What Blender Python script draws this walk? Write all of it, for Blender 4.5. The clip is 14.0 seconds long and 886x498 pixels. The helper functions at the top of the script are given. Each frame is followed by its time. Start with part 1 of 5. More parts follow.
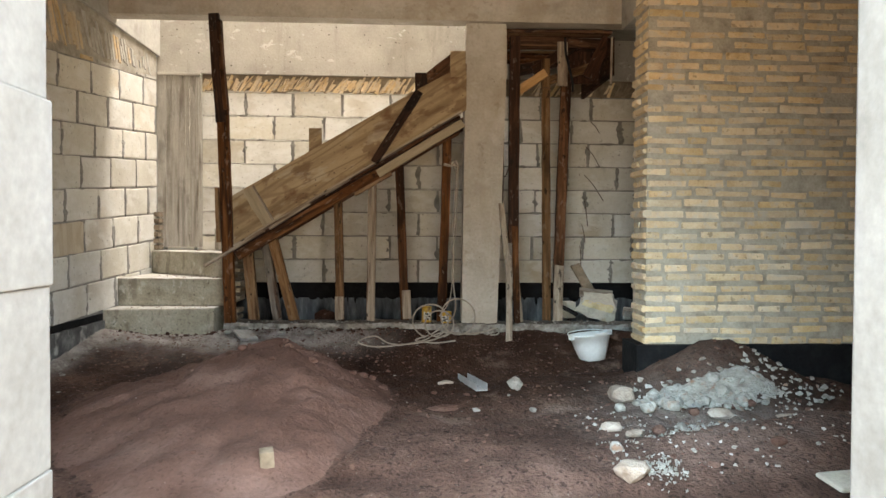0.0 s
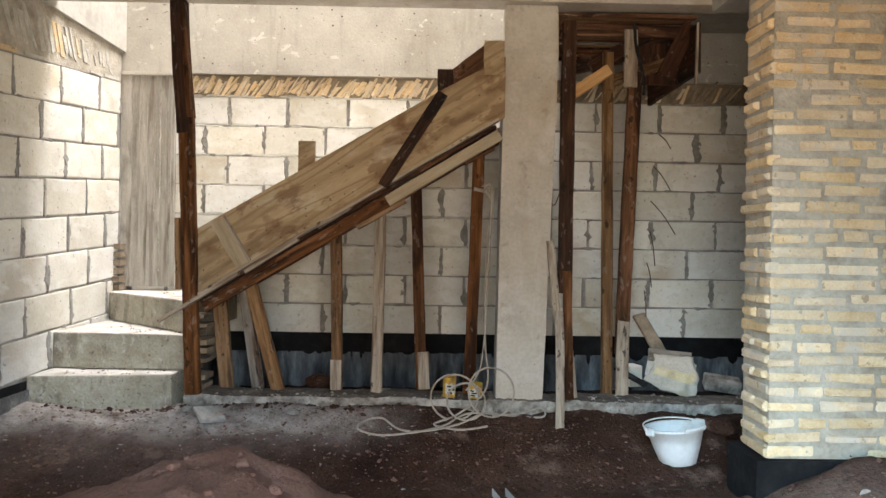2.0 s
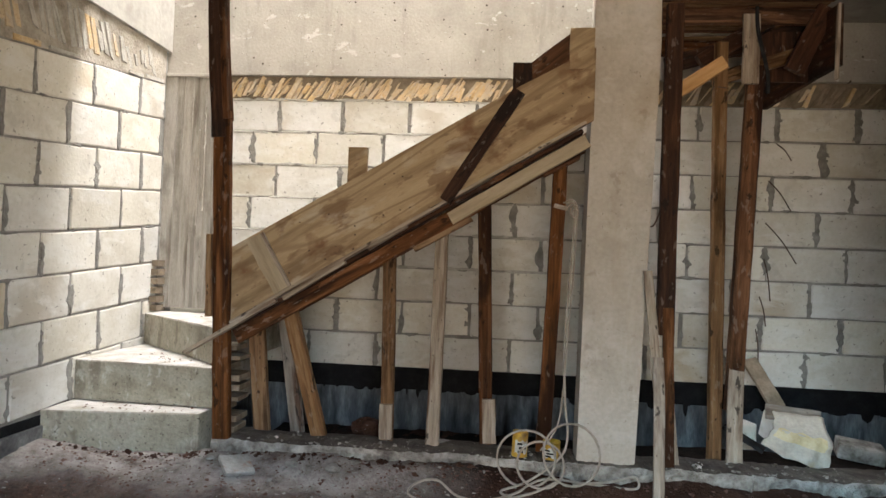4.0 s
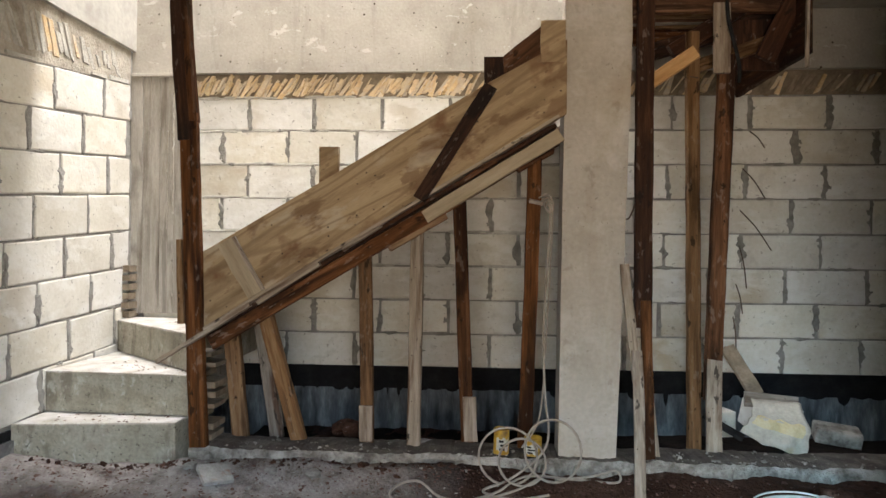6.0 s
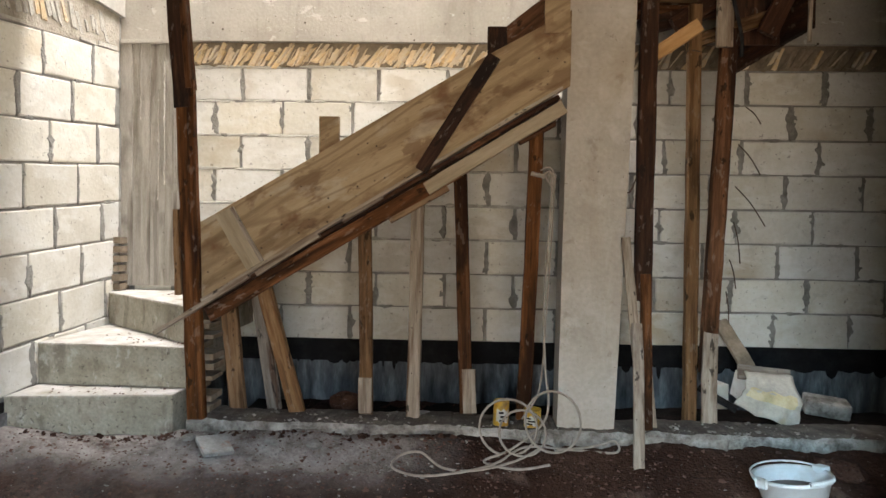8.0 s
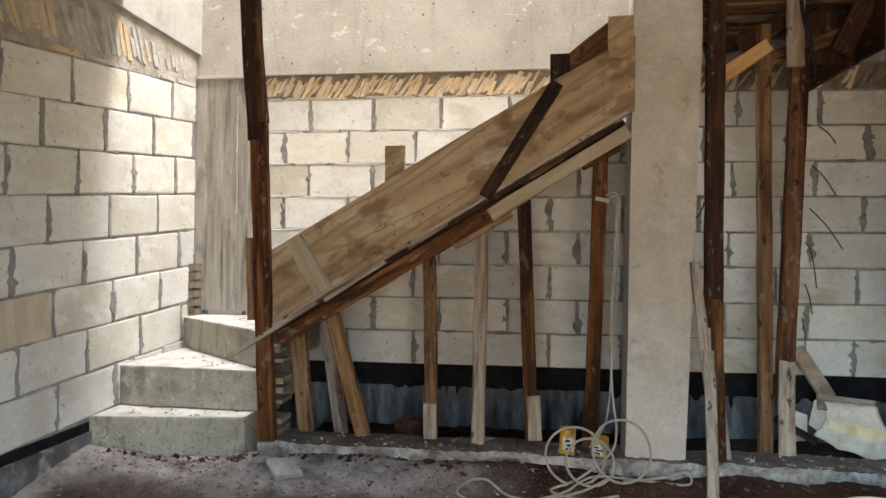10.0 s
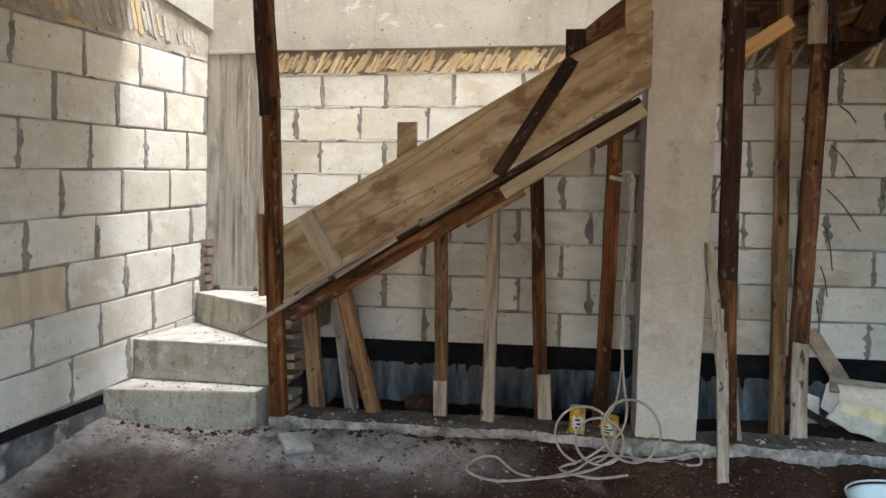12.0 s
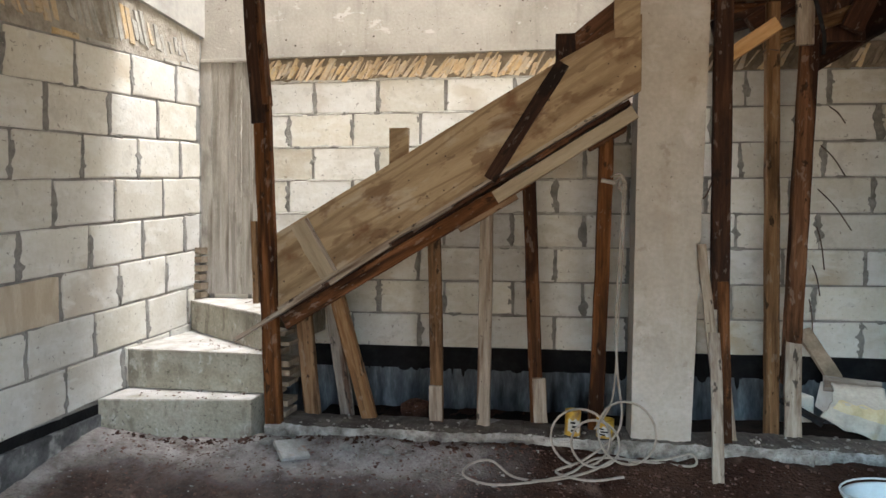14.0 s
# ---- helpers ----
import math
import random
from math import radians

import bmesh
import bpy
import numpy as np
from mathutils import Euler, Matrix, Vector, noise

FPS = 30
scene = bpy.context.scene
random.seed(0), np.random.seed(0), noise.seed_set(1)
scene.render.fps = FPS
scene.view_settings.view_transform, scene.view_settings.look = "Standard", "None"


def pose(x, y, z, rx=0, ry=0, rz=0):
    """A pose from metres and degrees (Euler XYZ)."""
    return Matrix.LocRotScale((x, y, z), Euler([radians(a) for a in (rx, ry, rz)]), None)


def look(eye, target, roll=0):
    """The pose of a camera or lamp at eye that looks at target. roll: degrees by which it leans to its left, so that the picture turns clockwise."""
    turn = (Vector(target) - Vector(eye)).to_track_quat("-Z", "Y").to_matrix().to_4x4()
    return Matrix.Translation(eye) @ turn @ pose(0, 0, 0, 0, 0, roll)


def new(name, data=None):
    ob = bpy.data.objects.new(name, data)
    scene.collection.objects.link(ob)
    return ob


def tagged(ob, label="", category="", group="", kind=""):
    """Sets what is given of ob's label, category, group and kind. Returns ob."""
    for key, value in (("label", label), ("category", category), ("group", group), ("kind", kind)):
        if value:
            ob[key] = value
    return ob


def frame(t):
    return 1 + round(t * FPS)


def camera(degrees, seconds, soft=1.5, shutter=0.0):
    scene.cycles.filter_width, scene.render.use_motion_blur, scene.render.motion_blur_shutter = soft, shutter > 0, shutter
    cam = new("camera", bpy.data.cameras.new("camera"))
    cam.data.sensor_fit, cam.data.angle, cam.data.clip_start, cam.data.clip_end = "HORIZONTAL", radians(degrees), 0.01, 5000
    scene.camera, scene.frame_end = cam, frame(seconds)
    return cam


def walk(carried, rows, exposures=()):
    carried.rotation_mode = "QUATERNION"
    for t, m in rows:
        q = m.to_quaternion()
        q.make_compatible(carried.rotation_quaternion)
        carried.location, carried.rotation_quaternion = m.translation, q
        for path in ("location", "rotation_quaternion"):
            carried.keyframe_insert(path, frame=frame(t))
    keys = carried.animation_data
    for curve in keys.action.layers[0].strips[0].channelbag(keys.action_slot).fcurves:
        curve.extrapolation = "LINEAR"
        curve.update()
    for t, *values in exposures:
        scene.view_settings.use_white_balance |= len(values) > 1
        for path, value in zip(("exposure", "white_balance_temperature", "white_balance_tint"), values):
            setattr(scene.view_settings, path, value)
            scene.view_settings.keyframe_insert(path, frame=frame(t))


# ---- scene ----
cam = camera(67.9, 14.0)
PATH = [
    (0, (-0.301, -0.137, 0.771), (-0.199, 1.86, 0.733), 0.3),
    (0.5, (-0.299, 0.252, 0.817), (-0.329, 2.252, 0.808), -1.5),
    (1, (-0.349, 0.599, 0.854), (-0.408, 2.598, 0.823), 1.1),
    (1.5, (-0.367, 0.837, 0.964), (-0.317, 2.836, 0.916), 0.9),
    (2, (-0.256, 1.157, 0.987), (-0.234, 3.157, 0.986), 0.9),
    (2.5, (-0.256, 1.384, 1.013), (-0.38, 3.379, 0.953), 1.9),
    (3, (-0.282, 1.675, 1.023), (-0.464, 3.666, 1.064), 2.3),
    (5.5, (-0.264, 1.855, 1.091), (-0.42, 3.848, 1.119), 1.4),
    (6, (-0.252, 1.856, 1.097), (-0.378, 3.852, 1.106), 0.5),
    (6.5, (-0.236, 1.856, 1.103), (-0.364, 3.852, 1.088), -0.3),
    (7, (-0.291, 1.866, 1.079), (-0.419, 3.859, 0.986), 0.5),
    (7.5, (-0.328, 1.868, 1.064), (-0.447, 3.862, 0.964), 0.5),
    (8, (-0.359, 1.868, 1.064), (-0.425, 3.866, 1.008), 0.9),
    (8.5, (-0.363, 1.851, 1.068), (-0.49, 3.847, 1.092), 0.6),
    (9, (-0.385, 1.84, 1.084), (-0.572, 3.831, 1.121), 0.3),
    (11.5, (-0.393, 1.849, 1.072), (-0.663, 3.83, 1.024), 0.9),
    (12, (-0.397, 1.856, 1.074), (-0.67, 3.837, 1.021), 1.1),
    (12.5, (-0.4, 1.861, 1.068), (-0.694, 3.838, 1.011), 1.2),
    (13, (-0.391, 1.868, 1.071), (-0.688, 3.845, 1.002), 1.0),
    (13.5, (-0.393, 1.864, 1.069), (-0.665, 3.844, 1.008), 0.5),
    (14, (-0.383, 1.85, 1.078), (-0.644, 3.833, 1.038), 0.3),
]
LIGHTNESS = [(0, -0.16, 6550, 10), (0.5, 0.06, 6620, 10), (1.0, 0.16, 6180, 10), (2.0, 0.18, 6050, 10), (2.5, 0.10, 6080, 10), (3.0, 0.10, 6050, 10), (5.5, 0.0, 5980, 10), (9.0, 0.02, 6050, 10), (11.5, -0.04, 5820, 9), (14, -0.04, 5780, 9)]
walk(cam, [(t, look(eye, target, roll)) for t, eye, target, roll in PATH], LIGHTNESS)


# ---- light ----
world = bpy.data.worlds.new("sky")
scene.world = world
world.use_nodes = True
wn = world.node_tree.nodes
sky = wn.new("ShaderNodeTexSky")
sky.sky_type = "NISHITA"
sky.sun_disc = False
sky.sun_elevation = radians(58)
sky.sun_rotation = radians(40)
world.node_tree.links.new(sky.outputs[0], wn["Background"].inputs[0])
wn["Background"].inputs[1].default_value = 0.12
sun_data = bpy.data.lights.new("sun", "SUN")
sun_data.energy, sun_data.angle, sun_data.color = 3.0, radians(0.6), (1.0, 0.95, 0.86)
sun = new("sun", sun_data)
sun.matrix_world = look((0, 0, 20), (-1.0, -1.2, 16.0))


def sky_lamp(name, m, w, h, watts, colour):
    d = bpy.data.lights.new(name, "AREA")
    d.shape, d.size, d.size_y, d.energy, d.color = "RECTANGLE", w, h, watts, colour
    o = new(name, d)
    o.matrix_world = m
    return o


# daylight down the open stairwell, the sky over the yard, and the light thrown back by its ground and walls
sky_lamp("stairwell_daylight", look((-1.1, 5.74, 6.7), (-1.1, 5.741, 0)), 2.9, 0.98, 830, (1.0, 0.935, 0.87))
sky_lamp("yard_sky_high", look((-0.5, -3.6, 5.2), (-0.1, 1.2, 0.7)), 9.0, 4.0, 3300, (0.72, 0.87, 1.0))
sky_lamp("yard_sky_west", look((-3.6, -6.0, 5.2), (-3.2, 0.0, 4.6)), 4.4, 5.4, 2600, (0.55, 0.84, 1.0))
sky_lamp("yard_sky_east", look((5.2, -6.0, 5.2), (4.6, 0.0, 4.6)), 7.4, 5.4, 2900, (0.74, 0.90, 1.0))
sky_lamp("yard_ground", look((-0.6, -1.9, 0.35), (-0.6, -1.0, 1.8)), 5.0, 2.4, 820, (1.0, 0.80, 0.57))

# ---- materials ----


def material(name, base, dark, light, scale=6.0, rough=0.85, bump=0.3, fine=60.0, stretch=(1, 1, 1), metal=0.0,
             coords="Object", vary=0.0, gloss=0.5, detail=6.0, spots=0.0, spot_colour=None, spot_scale=4.0, grain=0.25, dots=0.0, turn=0.0, dust=None, dust_by="top", dry=None, layers=(), figure=0.0, tint=0.12):
    """Two scales of colour variation, fine grain bump, optional stains with a shape of their own."""
    m = bpy.data.materials.new(name)
    m.use_nodes = True
    nt = m.node_tree
    n, l = nt.nodes, nt.links
    bsdf = n["Principled BSDF"]
    tc = n.new("ShaderNodeTexCoord")
    mp = n.new("ShaderNodeMapping")
    mp.inputs["Scale"].default_value = stretch
    if turn:
        mp.vector_type = "TEXTURE"
        mp.inputs["Rotation"].default_value = (0, -radians(turn), 0)
        mp.inputs["Scale"].default_value = tuple(1 / k for k in stretch)
    if coords == "World":
        geo = n.new("ShaderNodeNewGeometry")
        l.new(geo.outputs["Position"], mp.inputs["Vector"])
    else:
        l.new(tc.outputs[coords], mp.inputs["Vector"])
    oi = n.new("ShaderNodeObjectInfo")
    n1 = n.new("ShaderNodeTexNoise")
    n1.noise_dimensions = "4D"
    n1.inputs["Scale"].default_value, n1.inputs["Detail"].default_value, n1.inputs["Roughness"].default_value = scale, detail, 0.62
    l.new(mp.outputs[0], n1.inputs["Vector"])
    seed = n.new("ShaderNodeMath")
    seed.operation = "MULTIPLY"
    seed.inputs[1].default_value = 37.0
    l.new(oi.outputs["Random"], seed.inputs[0])
    l.new(seed.outputs[0], n1.inputs["W"])
    ramp = n.new("ShaderNodeValToRGB")
    e = ramp.color_ramp.elements
    e[0].position, e[0].color = 0.28, (*dark, 1)
    e[1].position, e[1].color = 0.72, (*light, 1)
    mid = ramp.color_ramp.elements.new(0.5)
    mid.color = (*base, 1)
    l.new(n1.outputs["Fac"], ramp.inputs["Fac"])
    n2 = n.new("ShaderNodeTexNoise")
    n2.inputs["Scale"].default_value, n2.inputs["Detail"].default_value = fine, 4.0
    l.new(mp.outputs[0], n2.inputs["Vector"])
    mix = n.new("ShaderNodeMixRGB")
    mix.blend_type, mix.inputs[0].default_value = "OVERLAY", grain
    l.new(ramp.outputs[0], mix.inputs[1])
    if dry:
        # drier, paler earth where the mesh's own attribute says
        rd = n.new("ShaderNodeValToRGB")
        for el, pos, col in zip(rd.color_ramp.elements, (0.28, 0.72), dry):
            el.position, el.color = pos, (*col, 1)
        l.new(n1.outputs["Fac"], rd.inputs["Fac"])
        ay = n.new("ShaderNodeAttribute")
        ay.attribute_name = "dry"
        my = n.new("ShaderNodeMixRGB")
        l.new(ay.outputs["Fac"], my.inputs[0])
        l.new(ramp.outputs[0], my.inputs[1])
        l.new(rd.outputs[0], my.inputs[2])
        l.new(my.outputs[0], mix.inputs[1])
    l.new(n2.outputs["Fac"], mix.inputs[2])
    out = mix.outputs[0]
    if spots:
        n3 = n.new("ShaderNodeTexNoise")
        n3.inputs["Scale"].default_value, n3.inputs["Detail"].default_value = spot_scale, 5.0
        n3.noise_dimensions = "4D"
        l.new(tc.outputs["Object"] if coords == "Object" and stretch[2] >= 1 else mp.outputs[0], n3.inputs["Vector"])
        l.new(seed.outputs[0], n3.inputs["W"])
        r3 = n.new("ShaderNodeValToRGB")
        r3.color_ramp.elements[0].position = 0.62 - 0.2 * spots
        r3.color_ramp.elements[1].position = 0.72 - 0.1 * spots
        l.new(n3.outputs["Fac"], r3.inputs["Fac"])
        mx = n.new("ShaderNodeMixRGB")
        mx.inputs[2].default_value = (*(spot_colour or dark), 1)
        l.new(r3.outputs[0], mx.inputs[0])
        l.new(out, mx.inputs[1])
        out = mx.outputs[0]
    for k, (col, lsc, lo, hi, strength, lst) in enumerate(layers):
        # stains, scuffs and splashes laid over one another
        nl = n.new("ShaderNodeTexNoise")
        nl.noise_dimensions = "4D"
        nl.inputs["Scale"].default_value, nl.inputs["Detail"].default_value, nl.inputs["Roughness"].default_value = lsc, 7.0, 0.6
        nl.inputs["Distortion"].default_value = 0.4
        ml = n.new("ShaderNodeMapping")
        ml.inputs["Scale"].default_value = lst
        ml.inputs["Location"].default_value = (3.7 * k, 1.9 * k, 0.6)
        l.new(mp.inputs["Vector"].links[0].from_socket if not turn else mp.outputs[0], ml.inputs["Vector"])
        l.new(ml.outputs[0], nl.inputs["Vector"])
        l.new(seed.outputs[0], nl.inputs["W"])
        rl = n.new("ShaderNodeMapRange")
        rl.inputs["From Min"].default_value, rl.inputs["From Max"].default_value, rl.inputs["To Max"].default_value = lo, hi, strength
        l.new(nl.outputs["Fac"], rl.inputs["Value"])
        xl = n.new("ShaderNodeMixRGB")
        xl.inputs[2].default_value = (*col, 1)
        l.new(rl.outputs[0], xl.inputs[0])
        l.new(out, xl.inputs[1])
        out = xl.outputs[0]
    if figure:
        # growth rings cut by the veneer knife: contour lines of a slow field
        nf = n.new("ShaderNodeTexNoise")
        nf.inputs["Scale"].default_value, nf.inputs["Detail"].default_value = 1.1, 2.0
        l.new(mp.outputs[0], nf.inputs["Vector"])
        mf = n.new("ShaderNodeMath")
        mf.operation = "MULTIPLY"
        mf.inputs[1].default_value = 70.0
        l.new(nf.outputs["Fac"], mf.inputs[0])
        sf_ = n.new("ShaderNodeMath")
        sf_.operation = "SINE"
        l.new(mf.outputs[0], sf_.inputs[0])
        rf = n.new("ShaderNodeMapRange")
        rf.inputs["From Min"].default_value, rf.inputs["From Max"].default_value, rf.inputs["To Max"].default_value = 0.35, 1.0, figure
        l.new(sf_.outputs[0], rf.inputs["Value"])
        xf = n.new("ShaderNodeMixRGB")
        xf.inputs[2].default_value = (*dark, 1)
        l.new(rf.outputs[0], xf.inputs[0])
        l.new(out, xf.inputs[1])
        out = xf.outputs[0]
    if dots:
        vo = n.new("ShaderNodeTexVoronoi")
        vo.inputs["Scale"].default_value = dots
        fl = n.new("ShaderNodeMapping")
        fl.inputs["Scale"].default_value = (1, 0.001, 1)
        l.new(tc.outputs["Object"], fl.inputs["Vector"])
        l.new(fl.outputs[0], vo.inputs["Vector"])
        lt = n.new("ShaderNodeValToRGB")
        lt.color_ramp.elements[0].position, lt.color_ramp.elements[0].color = 0.08, (1, 1, 1, 1)
        lt.color_ramp.elements[1].position, lt.color_ramp.elements[1].color = 0.12, (0, 0, 0, 1)
        l.new(vo.outputs["Distance"], lt.inputs["Fac"])
        md = n.new("ShaderNodeMixRGB")
        md.inputs[2].default_value = (0.05, 0.028, 0.015, 1)
        pick = n.new("ShaderNodeMath")
        pick.operation = "GREATER_THAN"
        pick.inputs[1].default_value = 0.62
        sx = n.new("ShaderNodeSeparateXYZ")
        l.new(vo.outputs["Color"], sx.inputs[0])
        l.new(sx.outputs["X"], pick.inputs[0])
        both = n.new("ShaderNodeMath")
        both.operation = "MULTIPLY"
        l.new(pick.outputs[0], both.inputs[0])
        l.new(lt.outputs[0], both.inputs[1])
        l.new(both.outputs[0], md.inputs[0])
        l.new(out, md.inputs[1])
        out = md.outputs[0]
    if dust:
        # settled lime dust: on what faces up, or where the mesh's own dust attribute says
        n4 = n.new("ShaderNodeTexNoise")
        n4.inputs["Scale"].default_value, n4.inputs["Detail"].default_value = (9.0 if dust_by == "top" else 6.0), 12.0
        l.new(mp.outputs[0], n4.inputs["Vector"])
        mm = n.new("ShaderNodeMath")
        mm.operation, mm.use_clamp = "MULTIPLY_ADD", True
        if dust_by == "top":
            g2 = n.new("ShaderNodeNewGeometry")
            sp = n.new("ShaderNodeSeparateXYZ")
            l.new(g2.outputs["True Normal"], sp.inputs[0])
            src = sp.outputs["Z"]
        else:
            at = n.new("ShaderNodeAttribute")
            at.attribute_name = "dust"
            src = at.outputs["Fac"]
        pw = n.new("ShaderNodeMath")
        pw.operation = "MULTIPLY"
        n4.inputs["Roughness"].default_value = 0.5 if dust_by == "top" else 0.74
        l.new(n4.outputs["Fac"], pw.inputs[0])
        pw.inputs[1].default_value = 2.6 if dust_by == "top" else 3.4
        ad = n.new("ShaderNodeMath")
        ad.operation, ad.use_clamp = "SUBTRACT", True
        l.new(pw.outputs[0], ad.inputs[0])
        ad.inputs[1].default_value = 0.72 if dust_by == "top" else 1.05
        l.new(src, mm.inputs[0])
        l.new(ad.outputs[0], mm.inputs[1])
        mm.inputs[2].default_value = 0.0
        mxd = n.new("ShaderNodeMixRGB")
        mxd.inputs[2].default_value = (*dust, 1)
        l.new(mm.outputs[0], mxd.inputs[0])
        l.new(out, mxd.inputs[1])
        out = mxd.outputs[0]
    if vary:
        hsv = n.new("ShaderNodeHueSaturation")
        mr = n.new("ShaderNodeMapRange")
        mr.inputs["To Min"].default_value, mr.inputs["To Max"].default_value = 1 - vary, 1 + vary
        l.new(oi.outputs["Random"], mr.inputs["Value"])
        l.new(mr.outputs[0], hsv.inputs["Value"])
        fr_ = n.new("ShaderNodeMath")
        fr_.operation = "FRACT"
        l.new(seed.outputs[0], fr_.inputs[0])
        ms = n.new("ShaderNodeMapRange")
        ms.inputs["To Min"].default_value, ms.inputs["To Max"].default_value = 1 - tint, 1 + 0.7 * tint
        l.new(fr_.outputs[0], ms.inputs["Value"])
        l.new(ms.outputs[0], hsv.inputs["Saturation"])
        l.new(out, hsv.inputs["Color"])
        out = hsv.outputs[0]
    l.new(out, bsdf.inputs["Base Color"])
    bsdf.inputs["Roughness"].default_value = rough
    bsdf.inputs["Metallic"].default_value = metal
    bsdf.inputs["Specular IOR Level"].default_value = gloss
    if bump:
        add = n.new("ShaderNodeMath")
        add.operation = "ADD"
        l.new(n1.outputs["Fac"], add.inputs[0])
        l.new(n2.outputs["Fac"], add.inputs[1])
        b = n.new("ShaderNodeBump")
        b.inputs["Strength"].default_value, b.inputs["Distance"].default_value = bump, (0.014 if dust_by == "own" else 0.01)
        l.new(add.outputs[0], b.inputs["Height"])
        l.new(b.outputs[0], bsdf.inputs["Normal"])
    return m


M_BLOCK = material("limestone_block", (0.635, 0.605, 0.53), (0.53, 0.495, 0.42), (0.71, 0.69, 0.635), 2.6, 0.92, 0.2, 45, vary=0.11, tint=0.4, coords="World", spots=0.22, spot_colour=(0.50, 0.435, 0.33), spot_scale=2.0, grain=0.18, layers=[((0.74, 0.73, 0.69), 5.0, 0.500, 0.606, 0.55, (1, 1, 2.2)), ((0.36, 0.335, 0.285), 9.0, 0.585, 0.65, 0.28, (1, 1, 1)), ((0.22, 0.19, 0.15), 42.0, 0.624, 0.658, 0.7, (1, 1, 1))])
M_GRAINED = material("grained_limestone_block", (0.56, 0.48, 0.36), (0.45, 0.36, 0.25), (0.64, 0.58, 0.47), 2.6, 0.92, 0.2, 45, coords="World", stretch=(1, 2.2, 0.9), figure=0.55, grain=0.18)
M_MORTAR = material("grey_mortar", (0.27, 0.257, 0.235), (0.16, 0.15, 0.135), (0.42, 0.40, 0.365), 7.0, 0.95, 0.9, 90, coords="World")
M_CONCRETE = material("cast_concrete", (0.40, 0.38, 0.335), (0.29, 0.27, 0.235), (0.51, 0.485, 0.43), 2.0, 0.88, 0.3, 24, coords="World", spots=0.2, spot_colour=(0.27, 0.245, 0.205), spot_scale=5, grain=0.22)
M_SLAB = material("slab_concrete", (0.52, 0.49, 0.44), (0.42, 0.39, 0.34), (0.60, 0.575, 0.53), 2.0, 0.9, 0.3, 24, coords="World", spots=0.2, spot_colour=(0.40, 0.36, 0.30), spot_scale=5)
M_COLUMN = material("column_concrete", (0.43, 0.385, 0.325), (0.33, 0.29, 0.235), (0.51, 0.47, 0.41), 2.4, 0.87, 0.3, 45, coords="World", grain=0.2, layers=[((0.55, 0.525, 0.48), 5.0, 0.52, 0.62, 0.5, (1, 1, 1.3)), ((0.25, 0.205, 0.15), 9.0, 0.60, 0.66, 0.5, (1, 1, 1)), ((0.32, 0.25, 0.165), 1.6, 0.52, 0.62, 0.4, (1.5, 1, 0.6)), ((0.10, 0.08, 0.06), 50.0, 0.665, 0.69, 0.7, (1, 1, 1))])
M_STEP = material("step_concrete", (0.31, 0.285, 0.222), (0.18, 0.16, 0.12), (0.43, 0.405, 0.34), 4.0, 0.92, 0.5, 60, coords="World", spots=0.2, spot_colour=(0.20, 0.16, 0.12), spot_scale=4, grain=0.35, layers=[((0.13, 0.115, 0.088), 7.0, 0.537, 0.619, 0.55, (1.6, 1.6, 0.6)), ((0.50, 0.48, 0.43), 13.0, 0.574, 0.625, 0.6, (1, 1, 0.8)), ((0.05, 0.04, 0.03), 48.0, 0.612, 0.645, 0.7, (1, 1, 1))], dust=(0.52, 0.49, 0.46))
M_KERB = material("dirty_footing", (0.26, 0.24, 0.21), (0.07, 0.055, 0.045), (0.44, 0.42, 0.38), 16.0, 0.95, 1.0, 90, coords="World", spots=0.4, spot_colour=(0.46, 0.43, 0.385), spot_scale=8)
M_KERBTOP = material("earth_caked_footing", (0.115, 0.095, 0.08), (0.055, 0.042, 0.034), (0.22, 0.195, 0.165), 9.0, 0.95, 1.0, 60, coords="World")
M_PILLAR = material("board_marked_concrete", (0.42, 0.39, 0.34), (0.27, 0.245, 0.205), (0.52, 0.495, 0.445), 3.0, 0.92, 0.8, 60, coords="World", stretch=(7, 7, 0.8), spots=0.35, spot_colour=(0.16, 0.13, 0.095), spot_scale=1.6, grain=0.35, layers=[((0.56, 0.535, 0.49), 7.0, 0.537, 0.606, 0.4, (2.5, 2.5, 0.35)), ((0.15, 0.13, 0.105), 5.0, 0.562, 0.612, 0.55, (3, 3, 0.22)), ((0.12, 0.10, 0.08), 2.2, 0.550, 0.645, 0.5, (1, 1, 1))])
M_SMEAR = material("pressed_mortar", (0.235, 0.225, 0.20), (0.14, 0.132, 0.115), (0.34, 0.325, 0.295), 14.0, 0.95, 0.9, 80, coords="World")
# the base's bluish cast from the sky is put into its colour
M_FOUND = material("foundation_concrete", (0.105, 0.118, 0.128), (0.018, 0.020, 0.023), (0.30, 0.32, 0.33), 5.0, 0.85, 0.4, 50, coords="World", stretch=(2.4, 2.4, 0.6), spots=0.45, spot_colour=(0.012, 0.012, 0.013), spot_scale=4)
M_BASE = material("lime_splashed_footing", (0.10, 0.10, 0.10), (0.03, 0.03, 0.03), (0.26, 0.255, 0.25), 6.0, 0.92, 0.9, 50, coords="World", spots=0.25, spot_colour=(0.42, 0.41, 0.39), spot_scale=9, grain=0.35)
M_WSMEAR = material("dried_mortar", (0.245, 0.233, 0.212), (0.16, 0.15, 0.135), (0.33, 0.315, 0.29), 14.0, 0.95, 0.7, 80, coords="World")
